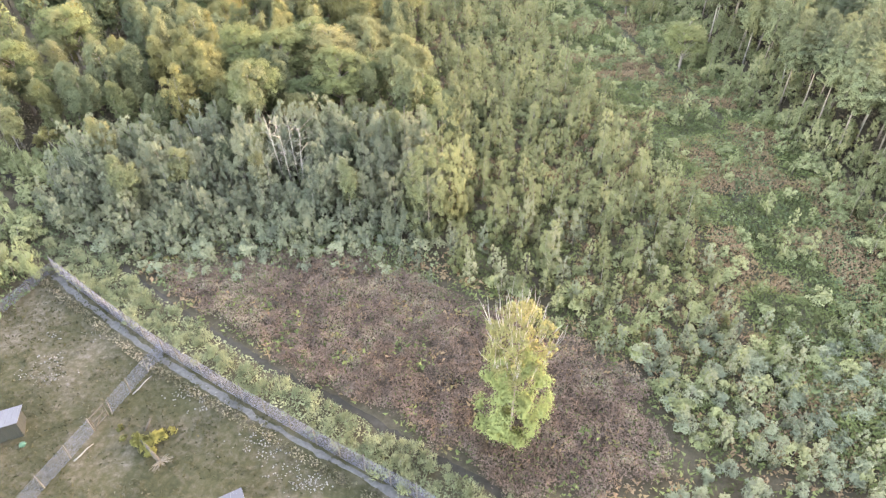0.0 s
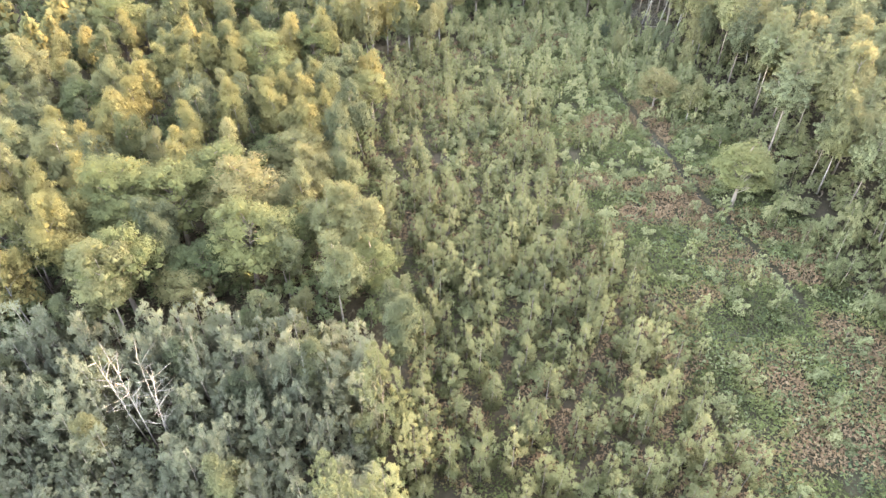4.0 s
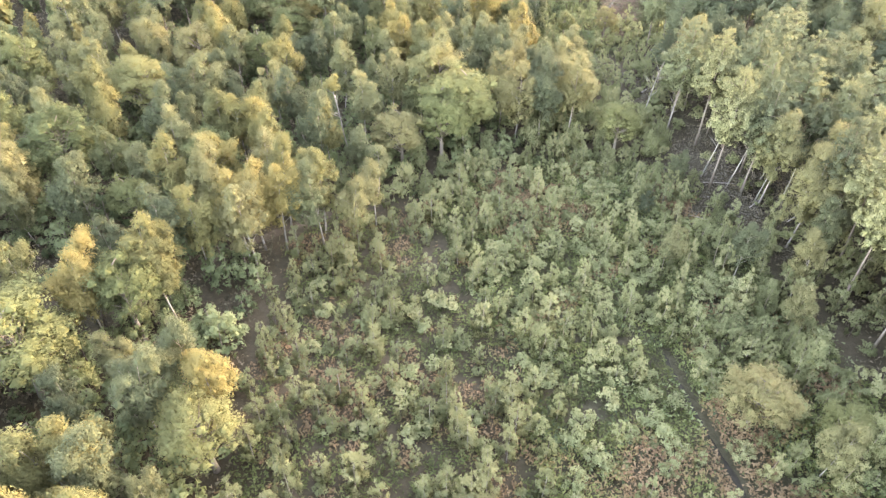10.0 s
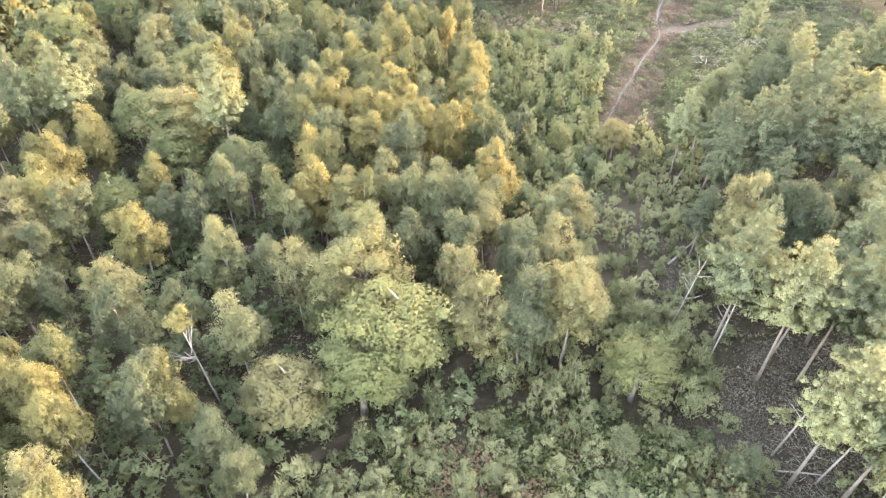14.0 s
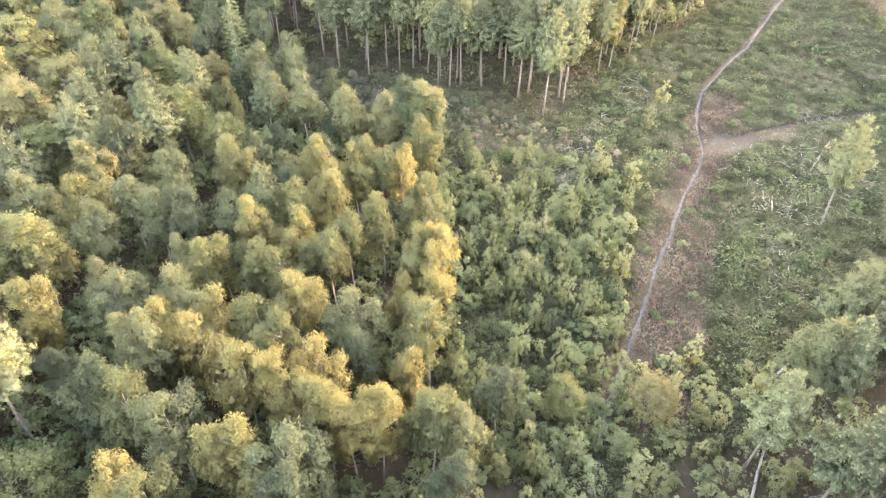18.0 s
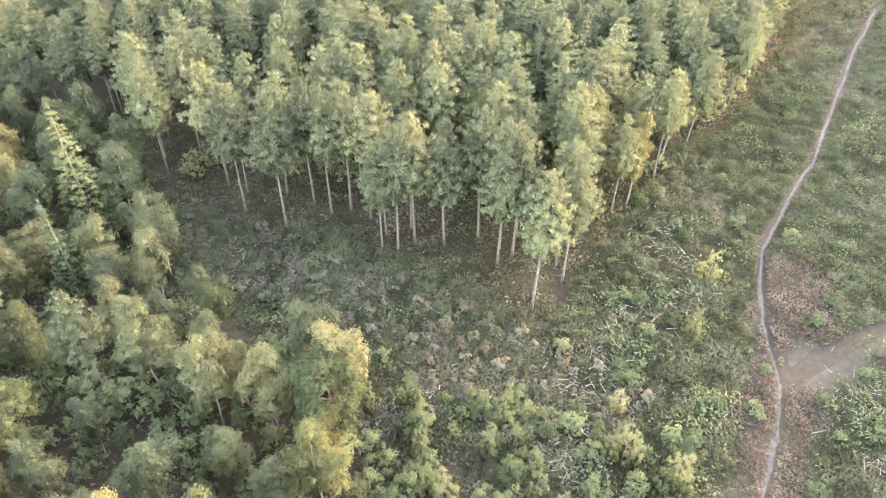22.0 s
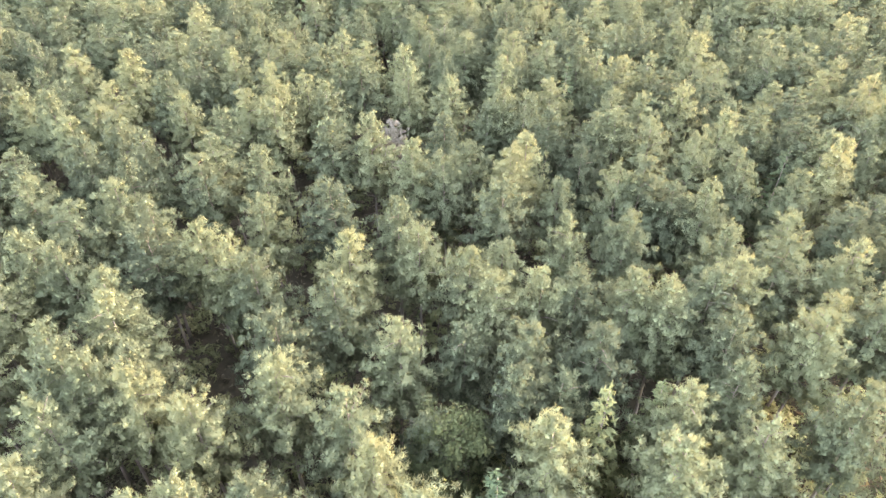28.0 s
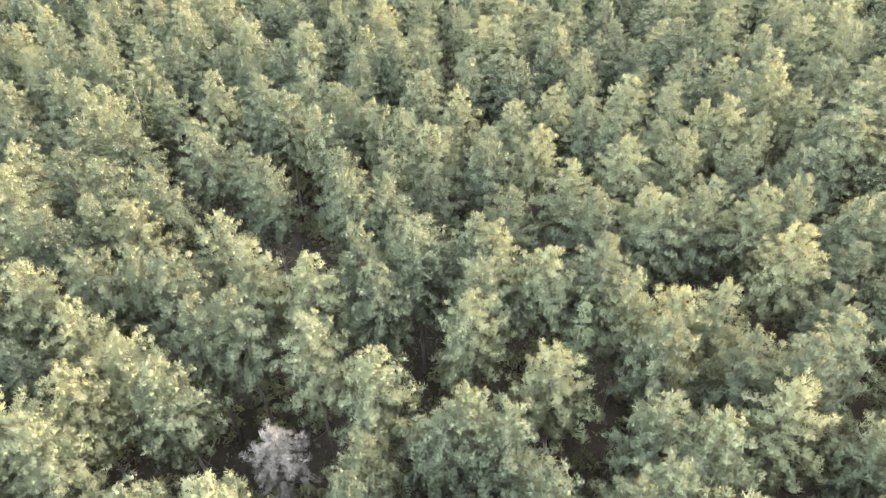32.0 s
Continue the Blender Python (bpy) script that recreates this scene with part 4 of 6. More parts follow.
def off_line(x, y, line):
    """How far points lie from a bent line, for arrays."""
    best = np.full(len(x), 1e9)
    for (x0, y0), (x1, y1) in zip(line, line[1:]):
        u = np.clip(((x - x0) * (x1 - x0) + (y - y0) * (y1 - y0)) / ((x1 - x0) ** 2 + (y1 - y0) ** 2), 0, 1)
        best = np.minimum(best, np.hypot(x - x0 - u * (x1 - x0), y - y0 - u * (y1 - y0)))
    return best


def cover(name, zones, density, height, size, mat, label, seed, lump=1.0, gap=0.25, avoid=(), upright=0.3, stretch=1.3, fill=1.0, ways=(), patch=1.4):
    """Low growth over zones: leaf sprays on lumps, with gaps between them."""
    rng = np.random.default_rng(seed)
    out, tint, face = [], [], []
    for zone in zones:
        xs, ys = [p[0] for p in zone], [p[1] for p in zone]
        n = int((max(xs) - min(xs)) * (max(ys) - min(ys)) * density)
        x, y = rng.uniform(min(xs), max(xs), n), rng.uniform(min(ys), max(ys), n)
        # the edge of each patch wanders
        ex = x + 3.0 * (vnoise(x, y, 2.6, seed + 7) - 0.5) + rng.normal(0, 0.4, n)
        ey = y + 3.0 * (vnoise(x, y, 2.6, seed + 8) - 0.5) + rng.normal(0, 0.4, n)
        soft_edge = name not in ("verge_grass", "paddock_grass", "grass_line")
        ok = inside(ex, ey, zone) if soft_edge else inside(x, y, zone)
        for other in avoid:
            ok &= ~inside(ex, ey, other)
        for line, wide in (*ways, (WOOD_PATH, 0.4)):
            ok &= off_line(x, y, line) > wide * rng.uniform(0.7, 1.5, n)
        bump = 0.65 * vnoise(x, y, lump, seed) + 0.35 * vnoise(x, y, lump * 2.7, seed + 1)
        ok &= bump > gap * rng.uniform(0.75, 1.25, n)
        x, y, bump = x[ok], y[ok], bump[ok]
        n = len(x)
        if not n:
            continue
        p = np.stack([x, y, gz(x, y) + height * (0.15 + 1.1 * bump) * rng.uniform(0.45, 1.0, n) * fill], 1)
        nrm = rng.normal(size=(n, 3)) * 0.75 + (0, 0, 1 - upright)
        nrm /= np.linalg.norm(nrm, axis=1)[:, None]
        a = np.cross(nrm, rng.normal(size=(n, 3)))
        a /= np.linalg.norm(a, axis=1)[:, None]
        b = np.cross(nrm, a)
        s = size * rng.uniform(0.5, 1.5, (n, 1))
        out.append(np.stack([p + a * s * stretch, p - a * s * 0.6 + b * s * 0.6, p - a * s * 0.6 - b * s * 0.6], 1).reshape(-1, 3))
        hill = lambda u, w: 0.65 * vnoise(u, w, lump, seed) + 0.35 * vnoise(u, w, lump * 2.7, seed + 1)
        g = np.stack([-(hill(x + 0.2, y) - bump) * height * 6.5, -(hill(x, y + 0.2) - bump) * height * 6.5, np.ones(n)], 1) + 0.25 * rng.normal(size=(n, 3))
        face.append(g / np.linalg.norm(g, axis=1)[:, None])
        tint.append(np.clip(0.5 + 1.5 * (vnoise(x, y, patch, seed + 2) - 0.5) + 0.9 * (vnoise(x, y, 6.5, seed + 3) - 0.5), 0, 1))
    ob = new(name, tri_mesh(name, np.concatenate(out), mat, np.concatenate(tint), np.repeat(np.concatenate(face), 3, axis=0)))
    return tagged(ob, label, "undergrowth", kind="stuff")


def ribbon(name, line, width, mat, label, category, seed, lift=0.03, wobble=0.25):
    """A worn way over the ground: a strip with ragged edges, laid just over the soil."""
    rng = np.random.default_rng(seed)
    pts = []
    for (x0, y0), (x1, y1) in zip(line, line[1:]):
        n = max(2, int(math.hypot(x1 - x0, y1 - y0) / 0.6))
        pts += [(x0 + (x1 - x0) * k / n, y0 + (y1 - y0) * k / n) for k in range(n)]
    pts.append(line[-1])
    pts = np.array(pts)
    for _ in range(6):
        pts[1:-1] = (pts[:-2] + 2 * pts[1:-1] + pts[2:]) / 4
    d = np.gradient(pts, axis=0)
    d /= np.linalg.norm(d, axis=1)[:, None]
    nrm = np.stack([-d[:, 1], d[:, 0]], 1)
    verts, faces, cols = [], [], 6
    for k, (p, q) in enumerate(zip(pts, nrm)):
        w = width * (0.75 + 0.5 * vnoise(k * 0.6, 3.0, 3.0, seed))
        mid = 0.5 * (vnoise(k * 0.6, 8.0, 5.0, seed + 4) - 0.5)
        for c in range(cols):
            u = c / (cols - 1) - 0.5
            e = u * w + mid + (rng.normal(0, wobble * 0.35) if c in (0, cols - 1) else 0)
            x, y = p + q * e
            verts.append((x, y, float(gz(x, y)) + lift * (1 - 3.4 * u * u)))
    for k in range(len(pts) - 1):
        for c in range(cols - 1):
            i = k * cols + c
            faces.append((i, i + 1, i + cols + 1, i + cols))
    return tagged(new(name, solid(name, verts, faces, mat, True)), label, category, kind="structure")


# ---- ground ----
def ground_sheet():
    xs = [-3000, -1200, -500, -250, -160] + list(np.arange(-110, 152, 2.0)) + [200, 300, 600, 1300, 3000]
    ys = [-3000, -1200, -500, -200, -80] + list(np.arange(-20, 472, 2.0)) + [520, 640, 900, 1600, 3400]
    X, Y = np.meshgrid(xs, ys)
    V = np.stack([X, Y, gz(X, Y)], -1).reshape(-1, 3)
    w, faces = len(xs), []
    for j in range(len(ys) - 1):
        for i in range(w - 1):
            k = j * w + i
            faces.append((k, k + 1, k + w + 1, k + w))
    m, nt, b = principled("woodland_soil", 0.95, 0.1)
    tc = nt.nodes.new("ShaderNodeTexCoord")
    fine, wide = nt.nodes.new("ShaderNodeTexNoise"), nt.nodes.new("ShaderNodeTexNoise")
    fine.inputs["Scale"].default_value, fine.inputs["Detail"].default_value, fine.inputs["Roughness"].default_value = 1.6, 8, 0.7
    wide.inputs["Scale"].default_value, wide.inputs["Detail"].default_value = 0.16, 4
    for n in (fine, wide):
        nt.links.new(tc.outputs["Object"], n.inputs["Vector"])
    fac = calc(nt, "ADD", calc(nt, "MULTIPLY", fine.outputs[0], 0.6), calc(nt, "MULTIPLY", wide.outputs[0], 0.4))
    kinds = [
        ("", [(0.32, (0.020, 0.017, 0.011)), (0.5, (0.034, 0.029, 0.019)), (0.68, (0.054, 0.045, 0.031))]),
        ("paddock", [(0.38, (0.012, 0.013, 0.006)), (0.47, (0.021, 0.021, 0.011)), (0.55, (0.034, 0.030, 0.020)), (0.66, (0.060, 0.055, 0.046))]),
        ("clearing", [(0.32, (0.020, 0.020, 0.012)), (0.5, (0.036, 0.034, 0.021)), (0.68, (0.058, 0.053, 0.036))]),
        ("sandy", [(0.32, (0.019, 0.0195, 0.017)), (0.5, (0.031, 0.032, 0.028)), (0.68, (0.049, 0.050, 0.046))]),
    ]
    col = None
    for name, stops in kinds:
        r = ramp(nt, stops)
        nt.links.new(fac, r.inputs[0])
        if col is None:
            col = r.outputs[0]
            continue
        at = nt.nodes.new("ShaderNodeAttribute")
        at.attribute_name = name
        mix = nt.nodes.new("ShaderNodeMix")
        mix.data_type = "RGBA"
        edge = calc(nt, "ADD", at.outputs["Fac"], calc(nt, "MULTIPLY", calc(nt, "SUBTRACT", fine.outputs[0], 0.5), 0.9))
        edge.node.use_clamp = True
        gate = calc(nt, "MULTIPLY", edge, calc(nt, "GREATER_THAN", at.outputs["Fac"], 0.02))
        nt.links.new(gate, mix.inputs["Factor"])
        nt.links.new(col, mix.inputs["A"])
        nt.links.new(r.outputs[0], mix.inputs["B"])
        col = mix.outputs["Result"]
    nt.links.new(col, b.inputs["Base Color"])
    bp = nt.nodes.new("ShaderNodeBump")
    bp.inputs["Strength"].default_value, bp.inputs["Distance"].default_value = 0.6, 0.12
    nt.links.new(fine.outputs[0], bp.inputs["Height"])
    nt.links.new(bp.outputs[0], b.inputs["Normal"])
    me = solid("ground", V, faces, m, True)
    x, y = V[:, 0], V[:, 1]
    fork = np.exp(-(((x - 64.5) / 7.5) ** 2 + ((y - 254.5) / 5.0) ** 2)) * 0.7 + 0.4 * np.exp(-(((x - 72) / 9.0) ** 2 + ((y - 246) / 11.0) ** 2))
    marks = {
        "paddock": inside(x, y, PADDOCK).astype(float),
        "clearing": np.maximum(inside(x, y, OPEN) | (x < -92) | (x > 136) | (y > 455) | (y < -1), np.maximum(inside(x, y, STRIP), inside(x, y, VERGE))).astype(float) * 0.9,
        "sandy": np.clip(np.maximum(fork, 0.4 * inside(x, y, BARE) * vnoise(x, y, 5, 9)), 0, 1),
    }
    for name, values in marks.items():
        at = me.attributes.new(name, "FLOAT", "POINT")
        at.data.foreach_set("value", values.astype(np.float32))
    return tagged(new("ground", me), "dark woodland soil with grassy clearings and a rough paddock", "ground", kind="structure")


ground_sheet()
ribbon("cart_track", TRAIL[8:], 2.6, M_CART, "brown rutted track beyond the fork", "track", 9, 0.02)
ribbon("spur_track", SPUR, 1.9, M_CART, "grey sandy track branching off at the fork", "track", 10, 0.025)
ribbon("track_middle", TRAIL[9:], 0.45, M_STRIP, "grey trodden line along the middle of the cart track", "track", 12, 0.05)
ribbon("trail", TRAIL[:10], 0.40, M_SAND, "narrow pale sandy footpath worn through heathy clearing", "path", 3)
ribbon("field_track", [(-60, 74), (-36, 53.4), (-25.3, 44.3), (-15.6, 37.7), (-8.0, 33.4), (-3.1, 30.2), (3.1, 26.3), (9, 22.5), (20, 16)], 0.8, M_CART, "worn grassy track along the fence", "track", 5)
ribbon("fence_strip", [(-42.0, 51.5), (-33.2, 44.6), (-26.3, 39.4), (-17.7, 33.8), (-10.7, 29.5), (-2.4, 24.5), (11.5, 14.8)], 0.55, M_STRIP, "pale stony strip of soil along the wire fence", "path", 6)
ribbon("ditch_path", DITCH, 0.3, M_CART, "narrow brown path through bracken", "path", 7)
ribbon("wood_path", WOOD_PATH, 1.3, M_TRACK, "brown earth path into the wood", "path", 8)

# ---- single trees ----
RNG = np.random.default_rng(21)


def turned(spread=0.06):
    return RNG.uniform(0, 2 * math.pi), abs(RNG.normal(0, spread)), RNG.uniform(0, 2 * math.pi), RNG.uniform(0.9, 1.14)


for x, y, h in GREEN_BIRCHES:
    rz, le, lt, sp = turned(0.07)
    plant_tree("birch_tree", "birch", int(RNG.integers(6)), M_BARK_BIRCH, M_BIRCH, x, y, h, rz, le, lt, sp, "silver birch with grey-green leaves and pale trunk", "birch", "birches of the wood")
for x, y, h in GOLD_BIRCHES:
    rz, le, lt, sp = turned(0.06)
    plant_tree("birch_tree", "birch", int(RNG.integers(6)), M_BARK_BIRCH, M_GOLD, x, y, h, rz, le, lt, sp, "silver birch turning yellow in autumn, pale trunk", "birch", "yellow birches of the wood")
for x, y, h, wide in ((-1.4, 56.5, 12.2, 1.15), (1.0, 58.4, 11.2, 1.0), (0.2, 65.8, 13.4, 1.0), (-3.2, 60.2, 9.0, 1.0), (2.6, 63.0, 9.5, 0.95)):
    plant_tree("birch_tree", "plume", int(RNG.integers(3)), M_BARK_OAK, M_SAPLING, x, y, h, RNG.uniform(0, 6.28), 0.02, 0.0, wide, "tall slim birch, pale green and leafy to the ground", "birch", "birches of the wood")
for x, y, h in OAKS:
    rz, le, lt, sp = turned(0.03)
    plant_tree("oak_tree", "oak", int(RNG.integers(4)), M_BARK_OAK, M_OAK, x, y, h, rz, le, lt, sp * (0.8 if h > 12.5 else 1.3), "broad oak with dense rounded green crown", "oak", "oaks of the wood")
for x, y, h in PINES:
    rz, le, lt, sp = turned(0.03)
    plant_tree("pine_tree", "pine", int(RNG.integers(7)), M_BARK_PINE, M_PINE, x, y, h, rz, le, lt, sp, "tall plantation pine with bare lower trunk", "pine", "pines of the plantation")
for x, y, h in SPRUCES:
    rz, le, lt, sp = turned(0.01)
    plant_tree("spruce_tree", "spruce", int(RNG.integers(2)), M_BARK_PINE, M_SPRUCE, x, y, h, rz, le, lt, sp, "pointed spruce with tiered drooping branches", "spruce", "spruces among the pines")
for x, y, h in PALE:
    plant_tree("pine_tree", "pine", 3, M_BARK_PINE, M_PALE, x, y, h, 1.0, 0, 0, 1.0, "dying pine with pale grey-brown needles", "pine", "pines of the plantation")
for x, y, h in SAPLINGS:
    rz, le, lt, sp = turned(0.05)
    h *= RNG.uniform(0.9, 1.25)
    plant_tree("young_birch", "pole", int(RNG.integers(5)), M_BARK_BIRCH, M_SAPLING, x, y, h * 1.25, rz, le, lt, sp * 1.3, "slender young birch with soft pale green leaves", "birch", "young birches in the clearing")

# ---- the woods between ----
TAKEN = np.array([(x, y) for some in (GREEN_BIRCHES, GOLD_BIRCHES, PINES, SPRUCES, PALE) for x, y, h in some])
BIG = np.array([(x, y) for x, y, h in OAKS] + [(5.6, 29.6), (-18.4, 66.8)])


def scatter(zone, step, seed, clear=2.2, big=3.4, avoid=(), wide=84):
    """Uneven spots in a zone that keep off the single trees."""
    rng = np.random.default_rng(seed)
    xs, ys = [p[0] for p in zone], [p[1] for p in zone]
    X, Y = np.meshgrid(np.arange(min(xs), max(xs), step), np.arange(min(ys), max(ys), step))
    X, Y = (X + rng.uniform(-0.42, 0.42, X.shape) * step).ravel(), (Y + rng.uniform(-0.42, 0.42, Y.shape) * step).ravel()
    ok = inside(X, Y, zone)
    for other in avoid:
        ok &= ~inside(X, Y, other)
    mid = 0.134 * Y
    ok &= (np.abs(X - mid) < wide) & (Y > -20) & (Y < 440)
    X, Y = X[ok], Y[ok]
    near = lambda pts: np.sqrt(((X[:, None] - pts[None, :, 0]) ** 2 + (Y[:, None] - pts[None, :, 1]) ** 2).min(1))
    keep = (near(TAKEN) > clear) & (near(BIG) > big)
    return np.stack([X[keep], Y[keep]], 1), rng


def middle(p):
    return abs(p[0] - 0.134 * p[1]) < 30


def near_side(p):
    return abs(p[0] - 0.134 * p[1]) < 74 and p[1] < 436


def filler_tree(x, y, h, kind):
    """A tree between the measured ones, close enough to the flight line to be told apart."""
    rz, le, lt, sp = turned(0.035)
    if kind == "birch":
        h = min(h, 13.0)
        gold = RNG.random() < (0.15 if y < 125 else 0.3) and x < 10
        plant_tree("birch_tree", "birch", int(RNG.integers(6)), M_BARK_BIRCH, M_GOLD if gold else M_BIRCH, x, y, h, rz, le, lt, sp, "silver birch turning yellow in autumn, pale trunk" if gold else "silver birch with grey-green leaves and pale trunk", "birch", "yellow birches of the wood" if gold else "birches of the wood")
    elif kind == "oak":
        plant_tree("oak_tree", "oak", int(RNG.integers(4)), M_BARK_OAK, M_OAK, x, y, h, rz, le, lt, sp, "broad oak with dense rounded green crown", "oak", "oaks of the wood")
    elif kind == "spruce":
        plant_tree("spruce_tree", "spruce", int(RNG.integers(2)), M_BARK_PINE, M_SPRUCE, x, y, h, rz, 0, 0, sp, "pointed spruce with tiered drooping branches", "spruce", "spruces among the pines")
    else:
        plant_tree("pine_tree", "pine", int(RNG.integers(7)), M_BARK_PINE, M_PINE, x, y, h, rz, le, lt, sp, "tall plantation pine with bare lower trunk", "pine", "pines of the plantation")


spots, rng = scatter(PINE_BLOCK, 4.5, 31, 3.6)
pines = [(x, y, rng.uniform(14.2, 17.2), "pine" if rng.random() > 0.02 else "spruce") for x, y in spots]
spots, rng = scatter(RIGHT_WOOD, 4.8, 32, 3.3)
right = [(x, y, rng.uniform(12.5, 16.5), "pine" if rng.random() < 0.72 else "birch") for x, y in spots]
spots, rng = scatter(LEFT_WOOD, 4.6, 33, 3.1)
left = [(x, y, rng.uniform(7.5, 13.2), "birch" if rng.random() < 0.84 else "oak") for x, y in spots if rng.random() < (0.5 if 136 < y < 186 and -32 < x < 3 else 0.95)]
for kind, x, y, h in (("birch", 19.3, 178.9, 10), ("birch", 26.5, 181.1, 10.5), ("birch", 30.5, 188.2, 10), ("birch", 24.7, 197.8, 10), ("oak", 26.3, 174.6, 8.5), ("birch", 27.1, 194.3, 9), ("birch", 24.8, 201.6, 10), ("oak", 24.9, 190.4, 9), ("birch", 27.8, 205.8, 9.5), ("oak", 40.2, 207.0, 6.5), ("oak", 33.1, 207.5, 5.5), ("oak", 35.2, 171.3, 6), ("oak", 40.5, 160.5, 5.5), ("birch", 31.7, 161.7, 6), ("birch", 33.9, 153.7, 5.5), ("birch", 46.5, 141.0, 9.0), ("birch", 49.5, 145.0, 10), ("birch", 44.2, 136.0, 7), ("pine", 49.6, 198.6, 14), ("pine", 53.0, 206.8, 14), ("pine", 40.5, 267.9, 15), ("pine", 36.2, 298.8, 14.5), ("pine", 44.8, 301.3, 15), ("pine", 47.9, 297.7, 14.5), ("pine", 38.5, 305.1, 15), ("pine", 41.0, 294.8, 14)):
    if np.hypot(*(TAKEN - (x, y)).T).min() > 2.2:
        filler_tree(x, y, h, kind)
spots, rng = scatter([(-46, 62), (-20, 60), (-3, 61), (-2, 74), (-14, 77), (-30, 77), (-47, 74)], 5.2, 114, 3.0)
for x, y in spots:
    if rng.random() < 0.7:
        filler_tree(x, y, rng.uniform(6.5, 9.5), "birch")
near_pines = sorted((p for p in pines + right if p[3] == "pine" and middle(p)), key=lambda p: abs(p[0] - 0.134 * p[1] - 4))
single, rest = near_pines[:75], near_pines[75:]
for p in [q for q in pines + right if q[3] != "pine" and middle(q)] + single + [q for q in left if middle(q)]:
    filler_tree(*p)
parted_wood("pine_wood", rest, "close ranks of grey-green pines filling the plantation", 41)
parted_wood("pine_wood", [p for p in pines if not middle(p) and near_side(p)], "dense plantation of tall grey-green pines", 42)
joined_wood("pine_wood", [p for p in pines if not near_side(p)], ("pine", "spruce"), W_PINE, M_BARK_PINE, "far ranks of the pine plantation", 3.2, 102)
parted_wood("pine_wood", [p for p in right if not middle(p) and near_side(p)], "pine wood mixed with birches beside the clearing", 68)
joined_wood("pine_wood", [p for p in right if not middle(p) and not near_side(p)], ("pine", "birch"), W_PINE, M_BARK_PINE, "pine wood going on behind the clearing", 2.6, 99)
parted_wood("birch_wood", [(x, y, h, "gold" if kind == "birch" and RNG.random() < (0.16 if y < 125 else 0.3) else kind) for x, y, h, kind in left if not middle((x, y)) and near_side((x, y))], "mixed wood of birches and oaks in early autumn colour", 45)
joined_wood("birch_wood", [p for p in left if not near_side(p)], ("birch", "oak"), W_MIXED, M_BARK_BIRCH, "mixed autumn wood farther off", 2.5, 103)
spots, rng = scatter(FAR_RIGHT, 5.0, 36, 2.8)
joined_wood("pine_wood", [(x, y, rng.uniform(12.5, 16.5), "pine") for x, y in spots], ("pine",), W_PINE, M_BARK_PINE, "pine wood beyond the far side of the clearing", 2.6, 48)
# coarse woods added out of view; on the right they shade the ground
for zone, kind, seed in ((OUTER_RIGHT, "pine", 90), (OUTER_LEFT, "birch", 92)):
    spots, rng = scatter(zone, 6.0, seed, wide=160)
    joined_wood("outer_wood", [(x, y, rng.uniform(12.0, 16.0) * (1 if kind == "pine" else 0.75), kind) for x, y in spots], (kind,), W_PINE if kind == "pine" else W_MIXED, M_BARK_PINE, "wood added out of view beyond the flight line", 4.6, seed + 1)
spots, rng = scatter(YOUNG_WOOD, 1.75, 34, 1.5, 2.5)
parted_wood("birch_thicket", [(x, y, rng.uniform(0.7, 1.3) * (1.6 + 5.8 * min(1, max(0, (y - 50) / 19))), "pole") for x, y in spots if rng.random() < 0.35 + (y - 49) / 9], "thicket of grey-green young birches", 46, "thicket")
spots, rng = scatter(YOUNG_WOOD, 1.9, 112, 0.8, 1.5)
joined_wood("shrub_thicket", [(x, y, rng.uniform(0.5, 1.0) * (1.2 + 2.4 * min(1, max(0, (y - 49) / 16))), "shrub") for x, y in spots if rng.random() < 0.4 + (y - 49) / 12], ("shrub",), W_YOUNG, M_BARK_OAK, "bluish green leafy bushes among the young birches", 1.0, 113, "thicket")
spots, rng = scatter(SAPLING, 2.45, 35, 1.6, 2.5)
spots = [p for p in spots if rng.random() < 1.05 - 0.35 * max(0, (p[1] - 85) / 75)]
parted_wood("birch_thicket", [(x, y, rng.uniform(3.4, 6.6) * (0.82 if y > 100 else min(1.0, max(0.42, 0.42 + (y - 30) / 45))), "pole" if rng.random() < (62 - y) / 30 else "sapling") for x, y in spots], "thicket of soft green young birches in the clearing", 47, "thicket")
spots, rng = scatter(SAPLING, 2.3, 69, 0.8, 1.5)
joined_wood("shrub_thicket", [(x, y, rng.uniform(0.9, 2.0), "shrub") for x, y in spots if rng.random() < 0.6], ("shrub",), W_SHRUB, M_BARK_OAK, "low leafy shrubs among the young birches", 1.15, 70, "thicket")
spots, rng = scatter(STRIP, 2.3, 72, 0.8, 1.5)
joined_wood("shrub_thicket", [(x, y, *((rng.uniform(0.9, 2.3), "shrub") if rng.random() < 0.72 else (rng.uniform(2.6, 4.6), "pole"))) for x, y in spots if rng.random() < 0.62 * (1.5 if y > 100 else 0.8)], ("shrub", "pole"), W_SHRUB, M_BARK_OAK, "low leafy shrubs among the bracken", 0.82, 73, "thicket")
spots, rng = scatter(OPEN, 2.3, 74, 0.8, 1.5, avoid=(SCRUB, FORK, FAR_RIGHT))
spots = spots[(off_line(spots[:, 0], spots[:, 1], TRAIL) > 1.1) & (off_line(spots[:, 0], spots[:, 1], SPUR) > 1.4)]
joined_wood("shrub_thicket", [(x, y, rng.uniform(0.6, 1.7), "shrub") for x, y in spots if x < 125 and rng.random() < 0.3], ("shrub",), C_BRAMBLE, M_BARK_OAK, "low green bushes scattered over the clearing", 1.1, 75, "thicket")
spots, rng = scatter([(11, 39), (18, 37), (20, 28), (14, 22), (24, 14), (46, 14), (48, 40), (29, 42)], 1.9, 76, 0.8, 2.0)
